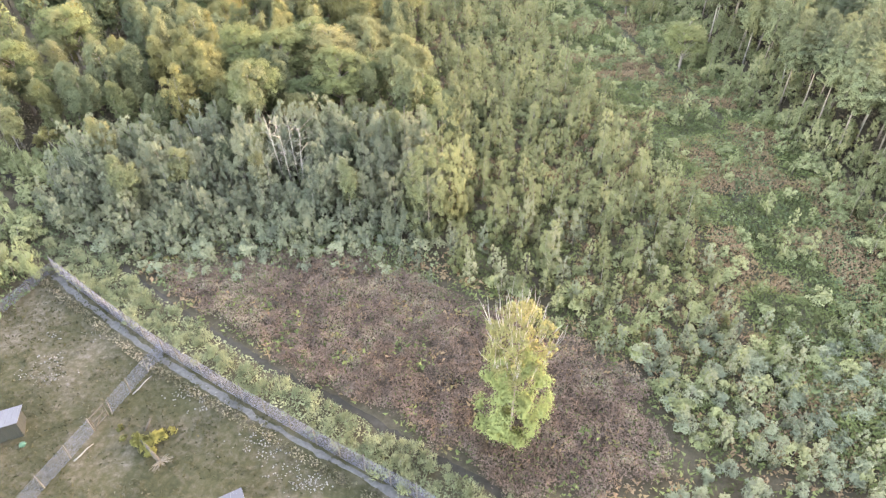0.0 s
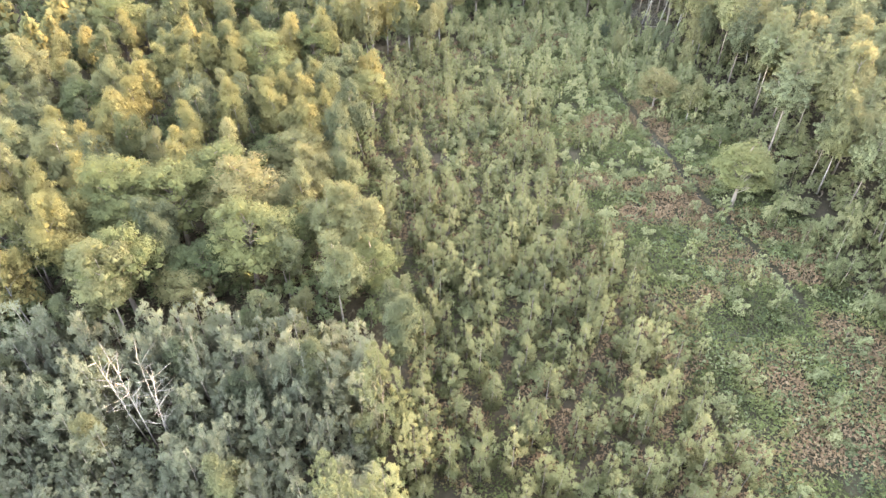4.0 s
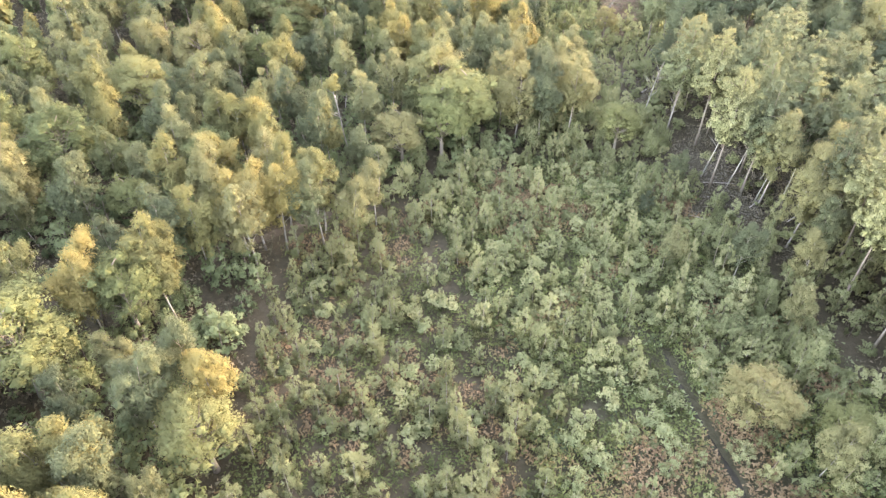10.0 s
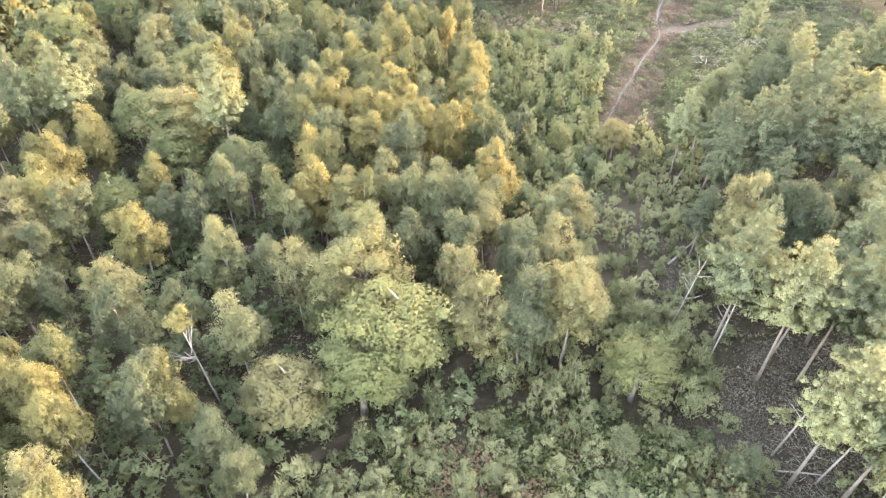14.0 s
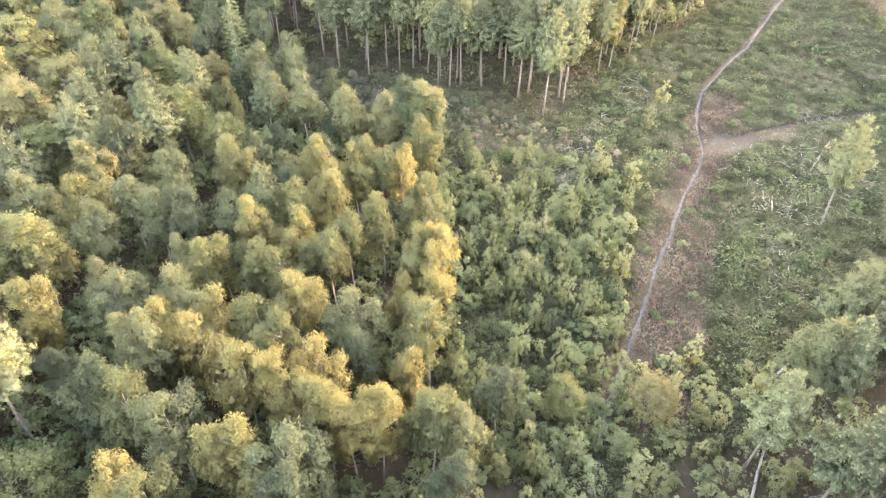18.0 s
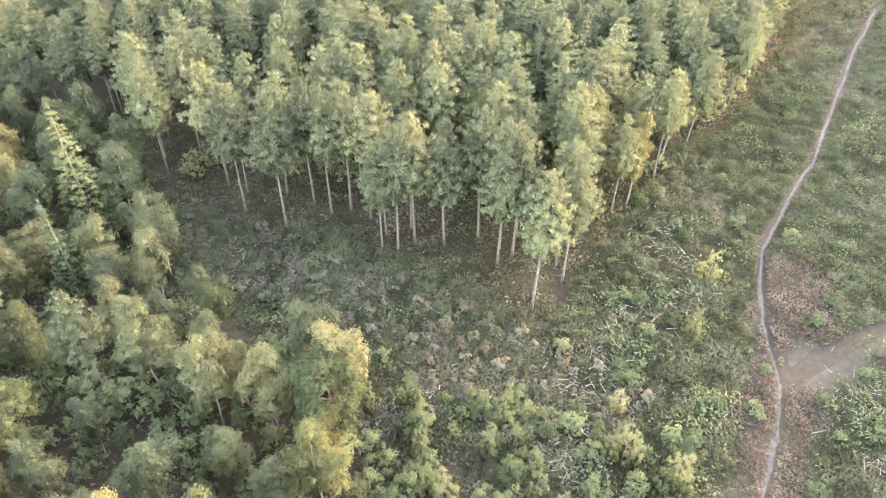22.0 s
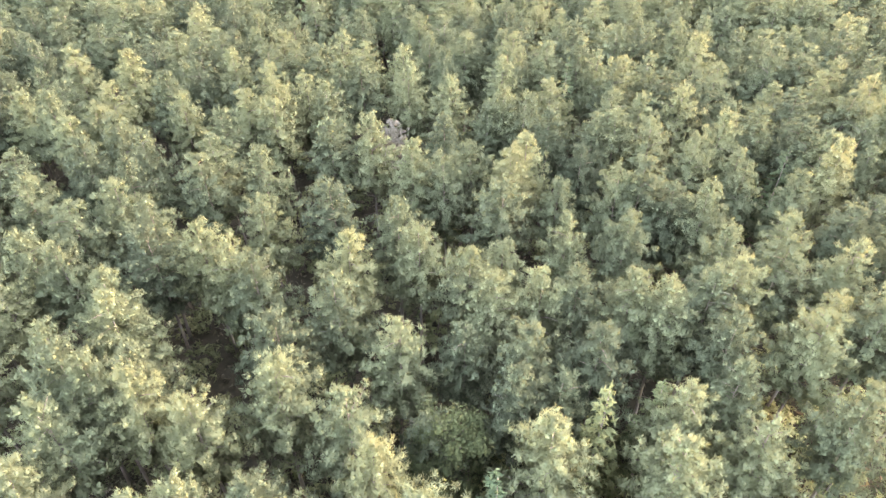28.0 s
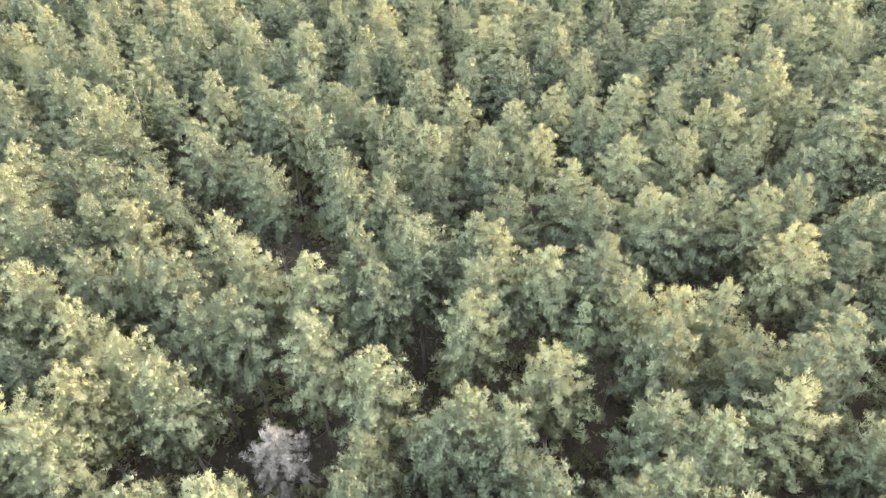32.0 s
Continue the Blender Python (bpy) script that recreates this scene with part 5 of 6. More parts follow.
joined_wood("shrub_thicket", [(x, y, *((rng.uniform(0.9, 2.0), "shrub") if rng.random() < 0.75 else (rng.uniform(2.4, 4.0), "pole"))) for x, y in spots], ("shrub", "pole"), W_YOUNG, M_BARK_OAK, "grey-green brambles and bushes at the end of the track", 0.8, 77, "thicket")
spots, rng = scatter([(46, 44), (56, 40), (56, 146), (50, 152), (40, 150), (39, 134), (42, 116), (42.5, 96), (46, 75)], 2.3, 86, 1.0, 2.0)
joined_wood("shrub_thicket", [(x, y, *((rng.uniform(1.4, 3.4), "shrub") if rng.random() < 0.6 else (rng.uniform(3.5, 6.5), "pole"))) for x, y in spots if rng.random() < 0.9], ("shrub", "pole"), W_SHRUB, M_BARK_OAK, "bluish green bushes along the edge of the pines", 1.1, 87, "thicket")
spots, rng = scatter(VERGE, 1.45, 78, 0.8, 2.0)
joined_wood("shrub_thicket", [(x, y, rng.uniform(0.8, 1.8), "tuft") for x, y in spots], ("tuft",), C_VERGE, M_BARK_OAK, "tall yellow-green grass tufts along the wire fence", 1.0, 79, "thicket")
spots, rng = scatter(SHRUBS, 2.5, 37, 1.6, 2.6)
joined_wood("shrub_thicket", [(x, y, *((rng.uniform(1.7, 3.0), "shrub") if rng.random() < 0.4 else (rng.uniform(2.8, 5.2), "pole"))) for x, y in spots], ("shrub", "pole"), W_SHRUB, M_BARK_OAK, "pale green shrubs and young birches beside the path", 0.82, 49, "thicket")
spots, rng = scatter(SCRUB, 1.9, 38, 1.2, 2.2)
joined_wood("shrub_thicket", [(x, y, *((rng.uniform(1.4, 3.2), "shrub") if rng.random() < 0.5 else (rng.uniform(2.8, 5.4), "pole"))) for x, y in spots if rng.random() < (0.92 if y < 232 else 0.92 - (y - 232) / 40)], ("shrub", "pole"), W_SCRUB, M_BARK_OAK, "green scrub of young trees at the clearing edge", 0.85, 50, "thicket")
spots, rng = scatter([(-85, 76), (-47, 74), (-47, 60.5), (-42.8, 52.6), (-45, 45.6), (-52.4, 30), (-80, 26)], 2.3, 39, 1.5, 2.6)
joined_wood("shrub_thicket", [(x, y, *((rng.uniform(1.6, 3.0), "shrub") if rng.random() < 0.6 else (rng.uniform(3.0, 5.0), "young"))) for x, y in spots], ("shrub", "young"), W_SHRUB, M_BARK_OAK, "bluish green scrub outside the paddock", 1.2, 61, "thicket")
spots, rng = scatter(CORRIDOR, 2.1, 43, 0.7, 1.6)
spots = spots[off_line(spots[:, 0], spots[:, 1], TRAIL) > 1.0]
joined_wood("shrub_thicket", [(x, y, *((rng.uniform(1.0, 2.8), "shrub") if rng.random() < 0.7 else (rng.uniform(2.8, 5.0), "pole"))) for x, y in spots], ("shrub", "pole"), W_SHRUB, M_BARK_OAK, "grey-green leafy shrubs closing the gap between the woods", 1.0, 44, "thicket")
spots, rng = scatter(PINE_BLOCK, 2.9, 94, 0.8, 1.0)
joined_wood("woodland_shrubs", [(x, y, rng.uniform(1.2, 4.0), "shrub") for x, y in spots if abs(x - 0.134 * y) < 42 and y > 283 and y < 400 and rng.random() < 0.8], ("shrub",), W_SHRUB, M_BARK_OAK, "dull brown-green shrubs beneath the pines", 1.6, 95, "thicket")
spots, rng = scatter(RIGHT_WOOD, 3.0, 96, 0.8, 1.0)
joined_wood("woodland_shrubs", [(x, y, rng.uniform(1.0, 3.4), "shrub") for x, y in spots if abs(x - 0.134 * y) < 46 and rng.random() < (0.35 if 152 < y < 177 and x < 64 else 0.75)], ("shrub",), W_SHRUB, M_BARK_OAK, "low leafy shrubs under the mixed pines", 1.5, 97, "thicket")
spots, rng = scatter(LEFT_WOOD, 2.5, 40, 0.8, 1.0)
joined_wood("woodland_shrubs", [(x, y, rng.uniform(1.4, 4.6), "shrub") for x, y in spots if abs(x - 0.134 * y) < 66 and rng.random() < 0.9], ("shrub",), W_SCRUB, M_BARK_OAK, "dark green shrubs beneath the birches", 1.5, 62, "thicket")

spots, rng = scatter([(2, 156), (14, 160), (22, 168), (30, 168), (38, 164), (43, 168), (42, 176), (34, 182), (22, 182), (8, 170), (-2, 162)], 2.2, 106, 0.7, 1.8)
joined_wood("shrub_thicket", [(x, y, *((rng.uniform(1.2, 3.4), "shrub") if rng.random() < 0.75 else (rng.uniform(3.0, 4.8), "young"))) for x, y in spots if rng.random() < 0.8], ("shrub", "young"), W_SHRUB, M_BARK_OAK, "pale green bushes round the big oak", 1.0, 107, "thicket")
spots, rng = scatter([(-6, 268), (0, 262), (12, 261), (22, 254), (30, 248), (44, 245), (48, 252), (36, 258), (24, 267), (8, 273), (-4, 278)], 1.5, 104, 0.6, 1.2)
joined_wood("dead_scrub", [(x, y, rng.uniform(0.6, 1.6), "shrub") for x, y in spots if rng.random() < 0.75], ("shrub",), foliage("grey_dead_scrub", [(0.1, (0.100, 0.096, 0.068)), (0.6, (0.142, 0.136, 0.098)), (0.95, (0.190, 0.180, 0.134))], per="plant"), M_BARK_OAK, "pale grey dead scrub before the plantation", 1.0, 105, "thicket")

# ---- undergrowth ----
cover("bracken", [BRACKEN], 190, 1.0, 0.088, C_BRACKEN, "dying brown and pinkish bracken beside the track", 51, 1.0, 0.12)
cover("mixed_bracken", [STRIP], 46, 1.3, 0.15, C_FERN, "green and rusty bracken filling the clearing", 52, 1.4, 0.22, avoid=(BARE,), ways=((DITCH, 0.4),), patch=3.6)
cover("brambles", [STRIP], 13, 1.5, 0.16, C_BRAMBLE, "green bramble mounds in the clearing", 63, 2.6, 0.5, avoid=(BARE,), ways=((DITCH, 0.5),))
cover("undergrowth", [SAPLING], 34, 0.8, 0.14, C_FERN, "low brown and green growth beneath young birches", 53, 1.0, 0.3)
cover("brambles", [YOUNG_WOOD, [(-70, 60), (-46, 60), (-42.5, 52), (-44.6, 45.6), (-52, 30), (-80, 30)]], 10, 0.9, 0.19, C_BRAMBLE, "grey-green brambles and low shrubs", 54, 1.2, 0.25)
cover("verge_grass", [VERGE], 40, 1.1, 0.11, C_VERGE, "tall yellow-green grass and shrubs along the fence", 55, 1.3, 0.25)
cover("heath_grass", [NEAR_OPEN], 62, 0.8, 0.12, C_GRASS, "long rough grass over the felled clearing", 100, 1.3, 0.20, avoid=(FORK, HEATHER), upright=0.75, stretch=2.4, ways=((TRAIL, 0.3), (TRAIL[8:], 0.5), (SPUR, 0.6)))
cover("heath_grass", [OPEN], 20, 0.8, 0.15, C_GRASS, "rough grass over the felled clearing", 56, 1.1, 0.30, avoid=(FAR_RIGHT, NEAR_OPEN), ways=((TRAIL, 0.3), (TRAIL[8:], 0.5), (SPUR, 0.6)))
cover("brambles", [OPEN], 18, 1.3, 0.13, C_BRAMBLE, "green bramble patches in the clearing", 57, 2.4, 0.56, avoid=(HEATHER, FAR_RIGHT, FORK), ways=((TRAIL, 0.5), (TRAIL[8:], 1.4), (SPUR, 0.7)))
cover("heather", [[(19, 254), (22, 243), (30, 241), (40, 243), (48, 250), (44, 255), (36, 253), (28, 257)], [(70, 262), (84, 266), (100, 290), (112, 320), (106, 326), (90, 300), (76, 278)]], 26, 0.6, 0.12, C_BRACKEN, "brown dead growth among grey brushwood", 98, 1.1, 0.42)
cover("heather", [HEATHER], 62, 0.8, 0.115, C_BRACKEN, "brown dying bracken and heather beside the footpath", 64, 1.2, 0.33, avoid=(FORK,), ways=((TRAIL, 0.28),), patch=2.4)
cover("heath_grass", [HEATHER], 22, 0.6, 0.11, C_GRASS, "rough grass among the brown bracken beside the footpath", 118, 1.5, 0.5, avoid=(FORK,), upright=0.75, stretch=2.2, ways=((TRAIL, 0.3),))
cover("ferns", [FERNY], 26, 0.9, 0.15, C_BRAMBLE, "bright green ferns beside the footpath", 65, 1.2, 0.3)
cover("undergrowth", [LEFT_WOOD], 8, 0.9, 0.18, C_LITTER, "dark low growth on the woodland floor", 58, 1.6, 0.35)
cover("undergrowth", [BARE, [(40, 150), (50, 147), (56, 152), (47, 157), (43, 164), (42, 178), (47, 186), (43, 190), (38, 180), (37, 162)]], 85, 0.5, 0.075, C_BRUSH, "thin grey dead growth on bare ground", 59, 1.6, 0.3)
cover("paddock_grass", [PADDOCK], 12, 0.16, 0.12, C_PADDOCK, "short grazed grass with brown patches", 60, 1.4, 0.45)
cover("undergrowth", [RIGHT_WOOD], 8, 0.7, 0.17, C_LITTER, "brown and green growth under the pines", 66, 1.5, 0.35, avoid=([(74, 20), (140, 20), (140, 230), (74, 230)],))
cover("undergrowth", [[(-30, 296), (-18, 290), (-5.6, 281), (5.7, 272.5), (16, 271.5), (21.8, 266), (32.6, 260), (38.3, 257.5), (50, 274), (64, 294), (64, 306), (-30, 306)]], 34, 0.6, 0.13, C_GRASS, "low growth along the front of the pine plantation", 67, 1.4, 0.35)
cover("undergrowth", [[(-34, 54), (-13, 58), (0, 54), (10, 45), (20, 40), (50, 44), (50, 16), (14, 18), (3, 27), (-9, 35), (-26, 45)]], 9, 0.7, 0.2, C_FERN, "mixed low growth round the bracken", 80, 1.3, 0.3, avoid=(VERGE,), ways=(([(-36, 53.4), (-25.3, 44.3), (-15.6, 37.7), (-8.0, 33.4), (-3.1, 30.2), (3.1, 26.3), (9, 22.5)], 0.35),))
cover("dead_brush", [[(-6, 268), (0, 262), (12, 261), (22, 254), (30, 248), (44, 245), (48, 252), (40, 258), (30, 266), (20, 271), (8, 275), (-4, 282), (-16, 286)]], 52, 0.6, 0.11, C_BRUSH, "grey brushwood and dead stems before the plantation", 116, 1.3, 0.35)
cover("undergrowth", [PINE_BLOCK], 3.5, 0.7, 0.2, C_LITTER, "dark needle litter and low growth under the pines", 85, 1.5, 0.35, avoid=([(-90, 250), (-22, 250), (-14, 480), (-90, 480)], [(92, 270), (160, 270), (160, 480), (110, 480)]))
cover("undergrowth", [[(46, 270), (50, 274), (64, 294), (84, 320), (112, 362), (102, 364), (76, 324), (58, 300), (44, 280)]], 9, 0.7, 0.2, C_FERN, "mixed growth along the open side of the plantation", 88, 1.3, 0.3)
cover("grass_line", [[(-42.6, 51.0), (-26.6, 38.7), (-2.7, 23.9), (10, 15), (9.5, 14.3), (-3.2, 23.2), (-27.2, 38.0), (-43.2, 50.3)]], 45, 0.5, 0.10, C_LITTER, "dark rough grass along the foot of the fence", 89, 0.9, 0.3)


# ---- the lone tree by the track ----
def lone_tree(x, y):
    rng = np.random.default_rng(71)
    root = tagged(new("maple_tree"), "lone tree, green below and yellow above with bare top twigs", "tree")
    low, top = [], []
    for k in range(95):
        u = rng.random()
        a, q = rng.uniform(0, 2 * math.pi), math.sqrt(rng.uniform(0.10, 1))
        w = 2.6 * math.sin(math.pi * (0.22 + 0.6 * u)) * q
        low.append((math.cos(a) * w, math.sin(a) * w, 1.2 + 6.0 * u))
    for k in range(85):
        u = rng.random()
        a, q = rng.uniform(0, 2 * math.pi), math.sqrt(rng.uniform(0.02, 1))
        w = (1.5 + 0.9 * math.sin(math.pi * min(1, 0.85 * u))) * q
        top.append((math.cos(a) * w, math.sin(a) * w, 6.4 + 4.3 * u * (1.08 - 0.25 * q)))
    rl = np.array([(s, s, s * 1.1) for s in rng.uniform(0.42, 0.72, len(low))])
    rt = np.array([(s, s, s) for s in rng.uniform(0.28, 0.46, len(top))])
    wv, wf = wood_of(rng, "birch", 11.5, (np.array(top), rt))
    part("trunk", solid("trunk", wv, wf, M_BARK_OAK, True), root)
    part("crown", tri_mesh("crown", leaves(rng, low, rl, 12500, 0.080, 1.1, core=0.5), foliage("fresh_green_leaves", [(0.1, (0.088, 0.118, 0.050)), (0.9, (0.130, 0.162, 0.072))])), root, "fresh green lower crown")
    part("upper_crown", tri_mesh("upper_crown", leaves(rng, top, rt, 5600, 0.080, 1.1), foliage("clear_yellow_leaves", [(0.1, (0.104, 0.114, 0.056)), (0.9, (0.150, 0.150, 0.074))])), root, "yellow thinning upper crown")
    tv, tf = [], []
    for k in range(110):
        i = rng.integers(len(top))
        p = np.array(top[i])
        q = p + (0.22 * p[0] + rng.normal(0, 0.2), 0.22 * p[1] + rng.normal(0, 0.2), rng.uniform(0.7, 1.9))
        tube(tv, tf, [p, (p + q) / 2 + rng.normal(0, 0.06, 3), q], [0.022, 0.015, 0.006], 3)
    part("bare_top", solid("bare_top", tv, tf, M_DEAD), root, "bare grey twigs")
    root.location = (x, y, float(gz(x, y)))
    root.scale = (1.08, 1.08, 1.46)


lone_tree(5.2, 29.7)


# ---- fences ----
def netting(width, height):
    """One bay of wire netting: crossed slanting wires between two straining wires."""
    v, f, r, step = [], [], 0.0046, 0.11
    wires = [((0, 0), (width, 0)), ((0, height), (width, height)), ((0, height / 2), (width, height / 2))]
    n = int((width + height) / step)
    for k in range(n):
        s = k * step
        for flip in (0, 1):
            x0, z0 = (s, 0) if s <= width else (width, s - width)
            x1, z1 = (s - height, height) if s >= height else (0, s)
            wires.append(((width - x0, z0), (width - x1, z1)) if flip else ((x0, z0), (x1, z1)))
    for (x0, z0), (x1, z1) in wires:
        if abs(x0 - x1) + abs(z0 - z1) > 0.02:
            tube(v, f, [(x0, 0, z0), (x1, 0, z1)], [r, r], 3)
    return solid("netting", v, f, M_WIRE)


def fence(name, line, bay, height, label, post_mat, seed, skip=()):
    rng = np.random.default_rng(seed)
    root = tagged(new(name), label, "fence")
    pv, pf = [], []
    tube(pv, pf, [(0, 0, -0.3), (0, 0, height + 0.12), (0, 0, height + 0.16)], [0.05, 0.045, 0.02], 6)
    post = solid("post", pv, pf, post_mat)
    net = netting(bay, height)
    count = 0
    for (x0, y0), (x1, y1) in zip(line, line[1:]):
        n = max(1, round(math.hypot(x1 - x0, y1 - y0) / bay))
        for k in range(n):
            a, b = (x0 + (x1 - x0) * k / n, y0 + (y1 - y0) * k / n), (x0 + (x1 - x0) * (k + 1) / n, y0 + (y1 - y0) * (k + 1) / n)
            za, zb = float(gz(*a)), float(gz(*b))
            p = part("post", post, root)
            p.matrix_world = pose(a[0], a[1], za, rng.normal(0, 2.5), rng.normal(0, 2.5), rng.uniform(0, 90))
            if count not in skip:
                w = part("netting", net, root)
                d = math.hypot(b[0] - a[0], b[1] - a[1])
                m = Matrix((((b[0] - a[0]) / bay, -(b[1] - a[1]) / d, 0, a[0]), ((b[1] - a[1]) / bay, (b[0] - a[0]) / d, 0, a[1]), ((zb - za) / bay, 0, 1, za + 0.04), (0, 0, 0, 1)))
                w.matrix_world = m
            count += 1
    x, y = line[-1]
    part("post", post, root).matrix_world = pose(x, y, float(gz(x, y)))
    return root


fence("wire_fence", [(-42.0, 52.1), (-33.0, 45.1), (-26.0, 39.9), (-17.4, 34.3), (-10.4, 30.0), (-2.1, 25.0), (12, 15.2)], 2.6, 2.1, "tall grey wire-netting fence along the track", M_POST, 1)
fence("wire_fence", [(-26.0, 39.9), (-28.4, 33.3), (-29.2, 31.6), (-32.8, 21.5), (-36, 12)], 2.4, 1.7, "grey wire-netting fence dividing the paddock", M_POST, 2, skip=(3,))
fence("wire_fence", [(-42.0, 52.1), (-44.4, 46.0), (-51.6, 30.5), (-60, 12)], 2.8, 1.3, "old wire fence with leaning posts by the scrub", M_POST, 3)


def gate(x, y, turn):
    root = tagged(new("gate"), "small bare timber gate in the paddock fence", "gate")
    root.matrix_world = pose(x, y, float(gz(x, y)), 0, 0, turn)
    for name, m, s in (("post", pose(-0.75, 0, -0.1), (0.10, 0.10, 1.75)), ("post", pose(0.75, 0, -0.1), (0.10, 0.10, 1.75)), ("rail", pose(0, 0, 1.55), (1.40, 0.08, 0.10)), ("rail", pose(0, 0, 0.25), (1.40, 0.06, 0.09)), ("rail", pose(0, 0, 0.85), (1.40, 0.06, 0.09)), ("brace", pose(-0.62, 0, 0.3, 0, 55, 0), (0.08, 0.05, 1.45))):
        v, f = [], []
        box(v, f, m, *s)
        part(name, solid(name, v, f, M_NEW_WOOD), root)


gate(-28.9, 32.4, 68)


def shed(x, y, turn, sx, sy, high, tarp):
    root = tagged(new("shed"), "small pale green field shed with sloping metal roof" if tarp else "low hut with sloping metal roof", "shed")
    root.matrix_world = pose(x, y, float(gz(x, y)) - 0.05, 0, 0, turn)
    n = 9
    for k in range(n):
        for s in (-1, 1):
            v, f = [], []
            box(v, f, pose(-sx / 2 + (k + 0.5) * sx / n, s * sy / 2, 0), sx / n - 0.012, 0.03, high - 0.10 * (s > 0) + (0.3 if s < 0 else 0))
            part("board", solid("board", v, f, M_SHED), root)
    for k in range(6):
        for s in (-1, 1):
            v, f = [], []
            u = -sy / 2 + (k + 0.5) * sy / 6
            box(v, f, pose(s * (sx / 2 + 0.017), u, 0), 0.03, sy / 6 - 0.012, high + 0.09 - 0.4 * u / sy)
            part("board", solid("board", v, f, M_SHED), root)
    v, f = [], []
    tilt = math.degrees(math.atan2(0.4, sy))
    box(v, f, pose(0, 0, high + 0.14, -tilt, 0, 0), sx + 0.45, sy + 0.5, 0.035)
    roof = part("roof", solid("roof", v, f, M_SHEET), root, "dull lilac-grey metal sheet roof")
    for k in range(8):
        v, f = [], []
        box(v, f, pose(-sx / 2 + k * sx / 7, 0, high + 0.175, -tilt, 0, 0), 0.035, sy + 0.48, 0.018)
        part("rib", solid("rib", v, f, M_SHEET), roof)
    if tarp:
        rng = np.random.default_rng(8)
        bm = bmesh.new()
        bmesh.ops.create_icosphere(bm, subdivisions=3, radius=0.25)
        for p in bm.verts:
            p.co += p.co.normalized() * float(rng.normal(0, 0.03))
            p.co.z = max(0, p.co.z * 0.7 + 0.12)
        me = bpy.data.meshes.new("tarpaulin")
        bm.to_mesh(me)
        bm.free()
        me.materials.append(M_TARP)
        heap = tagged(new("tarpaulin", me), "crumpled green tarpaulin heap beside the shed", "tarpaulin")
        px, py = x + 1.9, y - 1.3
        heap.location = (px, py, float(gz(px, py)))


shed(-36.4, 31.6, 22, 2.6, 1.9, 1.55, True)
shed(-15.9, 24.6, 28, 1.5, 1.3, 0.9, False)


def fallen_tree():
    rng = np.random.default_rng(9)
    root = tagged(new("fallen_tree"), "uprooted small tree with root plate and yellowing leaves", "fallen tree")
    v, f = [], []
    a, b = np.array((-25.0, 30.6, 0.45)), np.array((-22.6, 28.4, 0.55))
    z0 = float(gz(-24, 29.5))
    a[2] += z0
    b[2] += z0
    tube(v, f, [b, (a + b) / 2 + (0, 0, 0.05), a], [0.17, 0.14, 0.10], 7)
    tube(v, f, [(-25.0, 31.6, z0 + 0.15), (-24.8, 32.6, z0 + 0.5)], [0.12, 0.09], 6)
    part("trunk", solid("trunk", v, f, M_NEW_WOOD, True), root)
    v, f = [], []
    for k in range(30):
        w, l = rng.uniform(0, 2 * math.pi), rng.uniform(0.4, 1.15)
        side = np.array((0.67, 0.74, 0)) * math.cos(w) + np.array((0, 0, 1)) * math.sin(w) * 0.55
        q = b + side * l + np.array((0.74, -0.67, 0)) * rng.uniform(0.05, 0.5)
        q[2] = max(q[2], z0 + 0.03)
        tube(v, f, [b, (b + q) / 2 + rng.normal(0, 0.06, 3), q], [0.06, 0.035, 0.01], 4)
    part("root_plate", solid("root_plate", v, f, M_POST), root, "bleached spreading roots")
    c = [(-24.6 + rng.normal(0, 0.9), 30.2 + rng.normal(0, 0.8), z0 + rng.uniform(0.15, 0.5)) for _ in range(22)]
    c += [(-23.2 + rng.normal(0, 0.5), 31.2 + rng.normal(0, 0.3), z0 + 0.3) for _ in range(8)]
    r = np.array([(0.34, 0.34, 0.28)] * len(c))
    part("crown", tri_mesh("crown", leaves(rng, c, r, 1300, 0.11, 1.2), foliage("wilting_leaves", [(0.1, (0.065, 0.078, 0.028)), (0.9, (0.145, 0.135, 0.045))])), root, "wilting yellow-green leaves")


fallen_tree()


def loose_bar(name, a, b, r, mat, label, category, group="", lift=0.05):
    """A pole or log lying on the ground, a little bent and tapered."""
    za, zb = float(gz(*a)) + r + lift, float(gz(*b)) + r + lift
    A, B = np.array((*a, za)), np.array((*b, zb))
    v, f = [], []
    tube(v, f, [A, A * 0.66 + B * 0.34 + (0.05, 0.03, 0.02), A * 0.33 + B * 0.67 + (-0.04, 0.02, 0.03), B], [r, r * 0.95, r * 0.85, r * 0.6], 7)
    return tagged(new(name, solid(name, v, f, mat, True)), label, category, group)


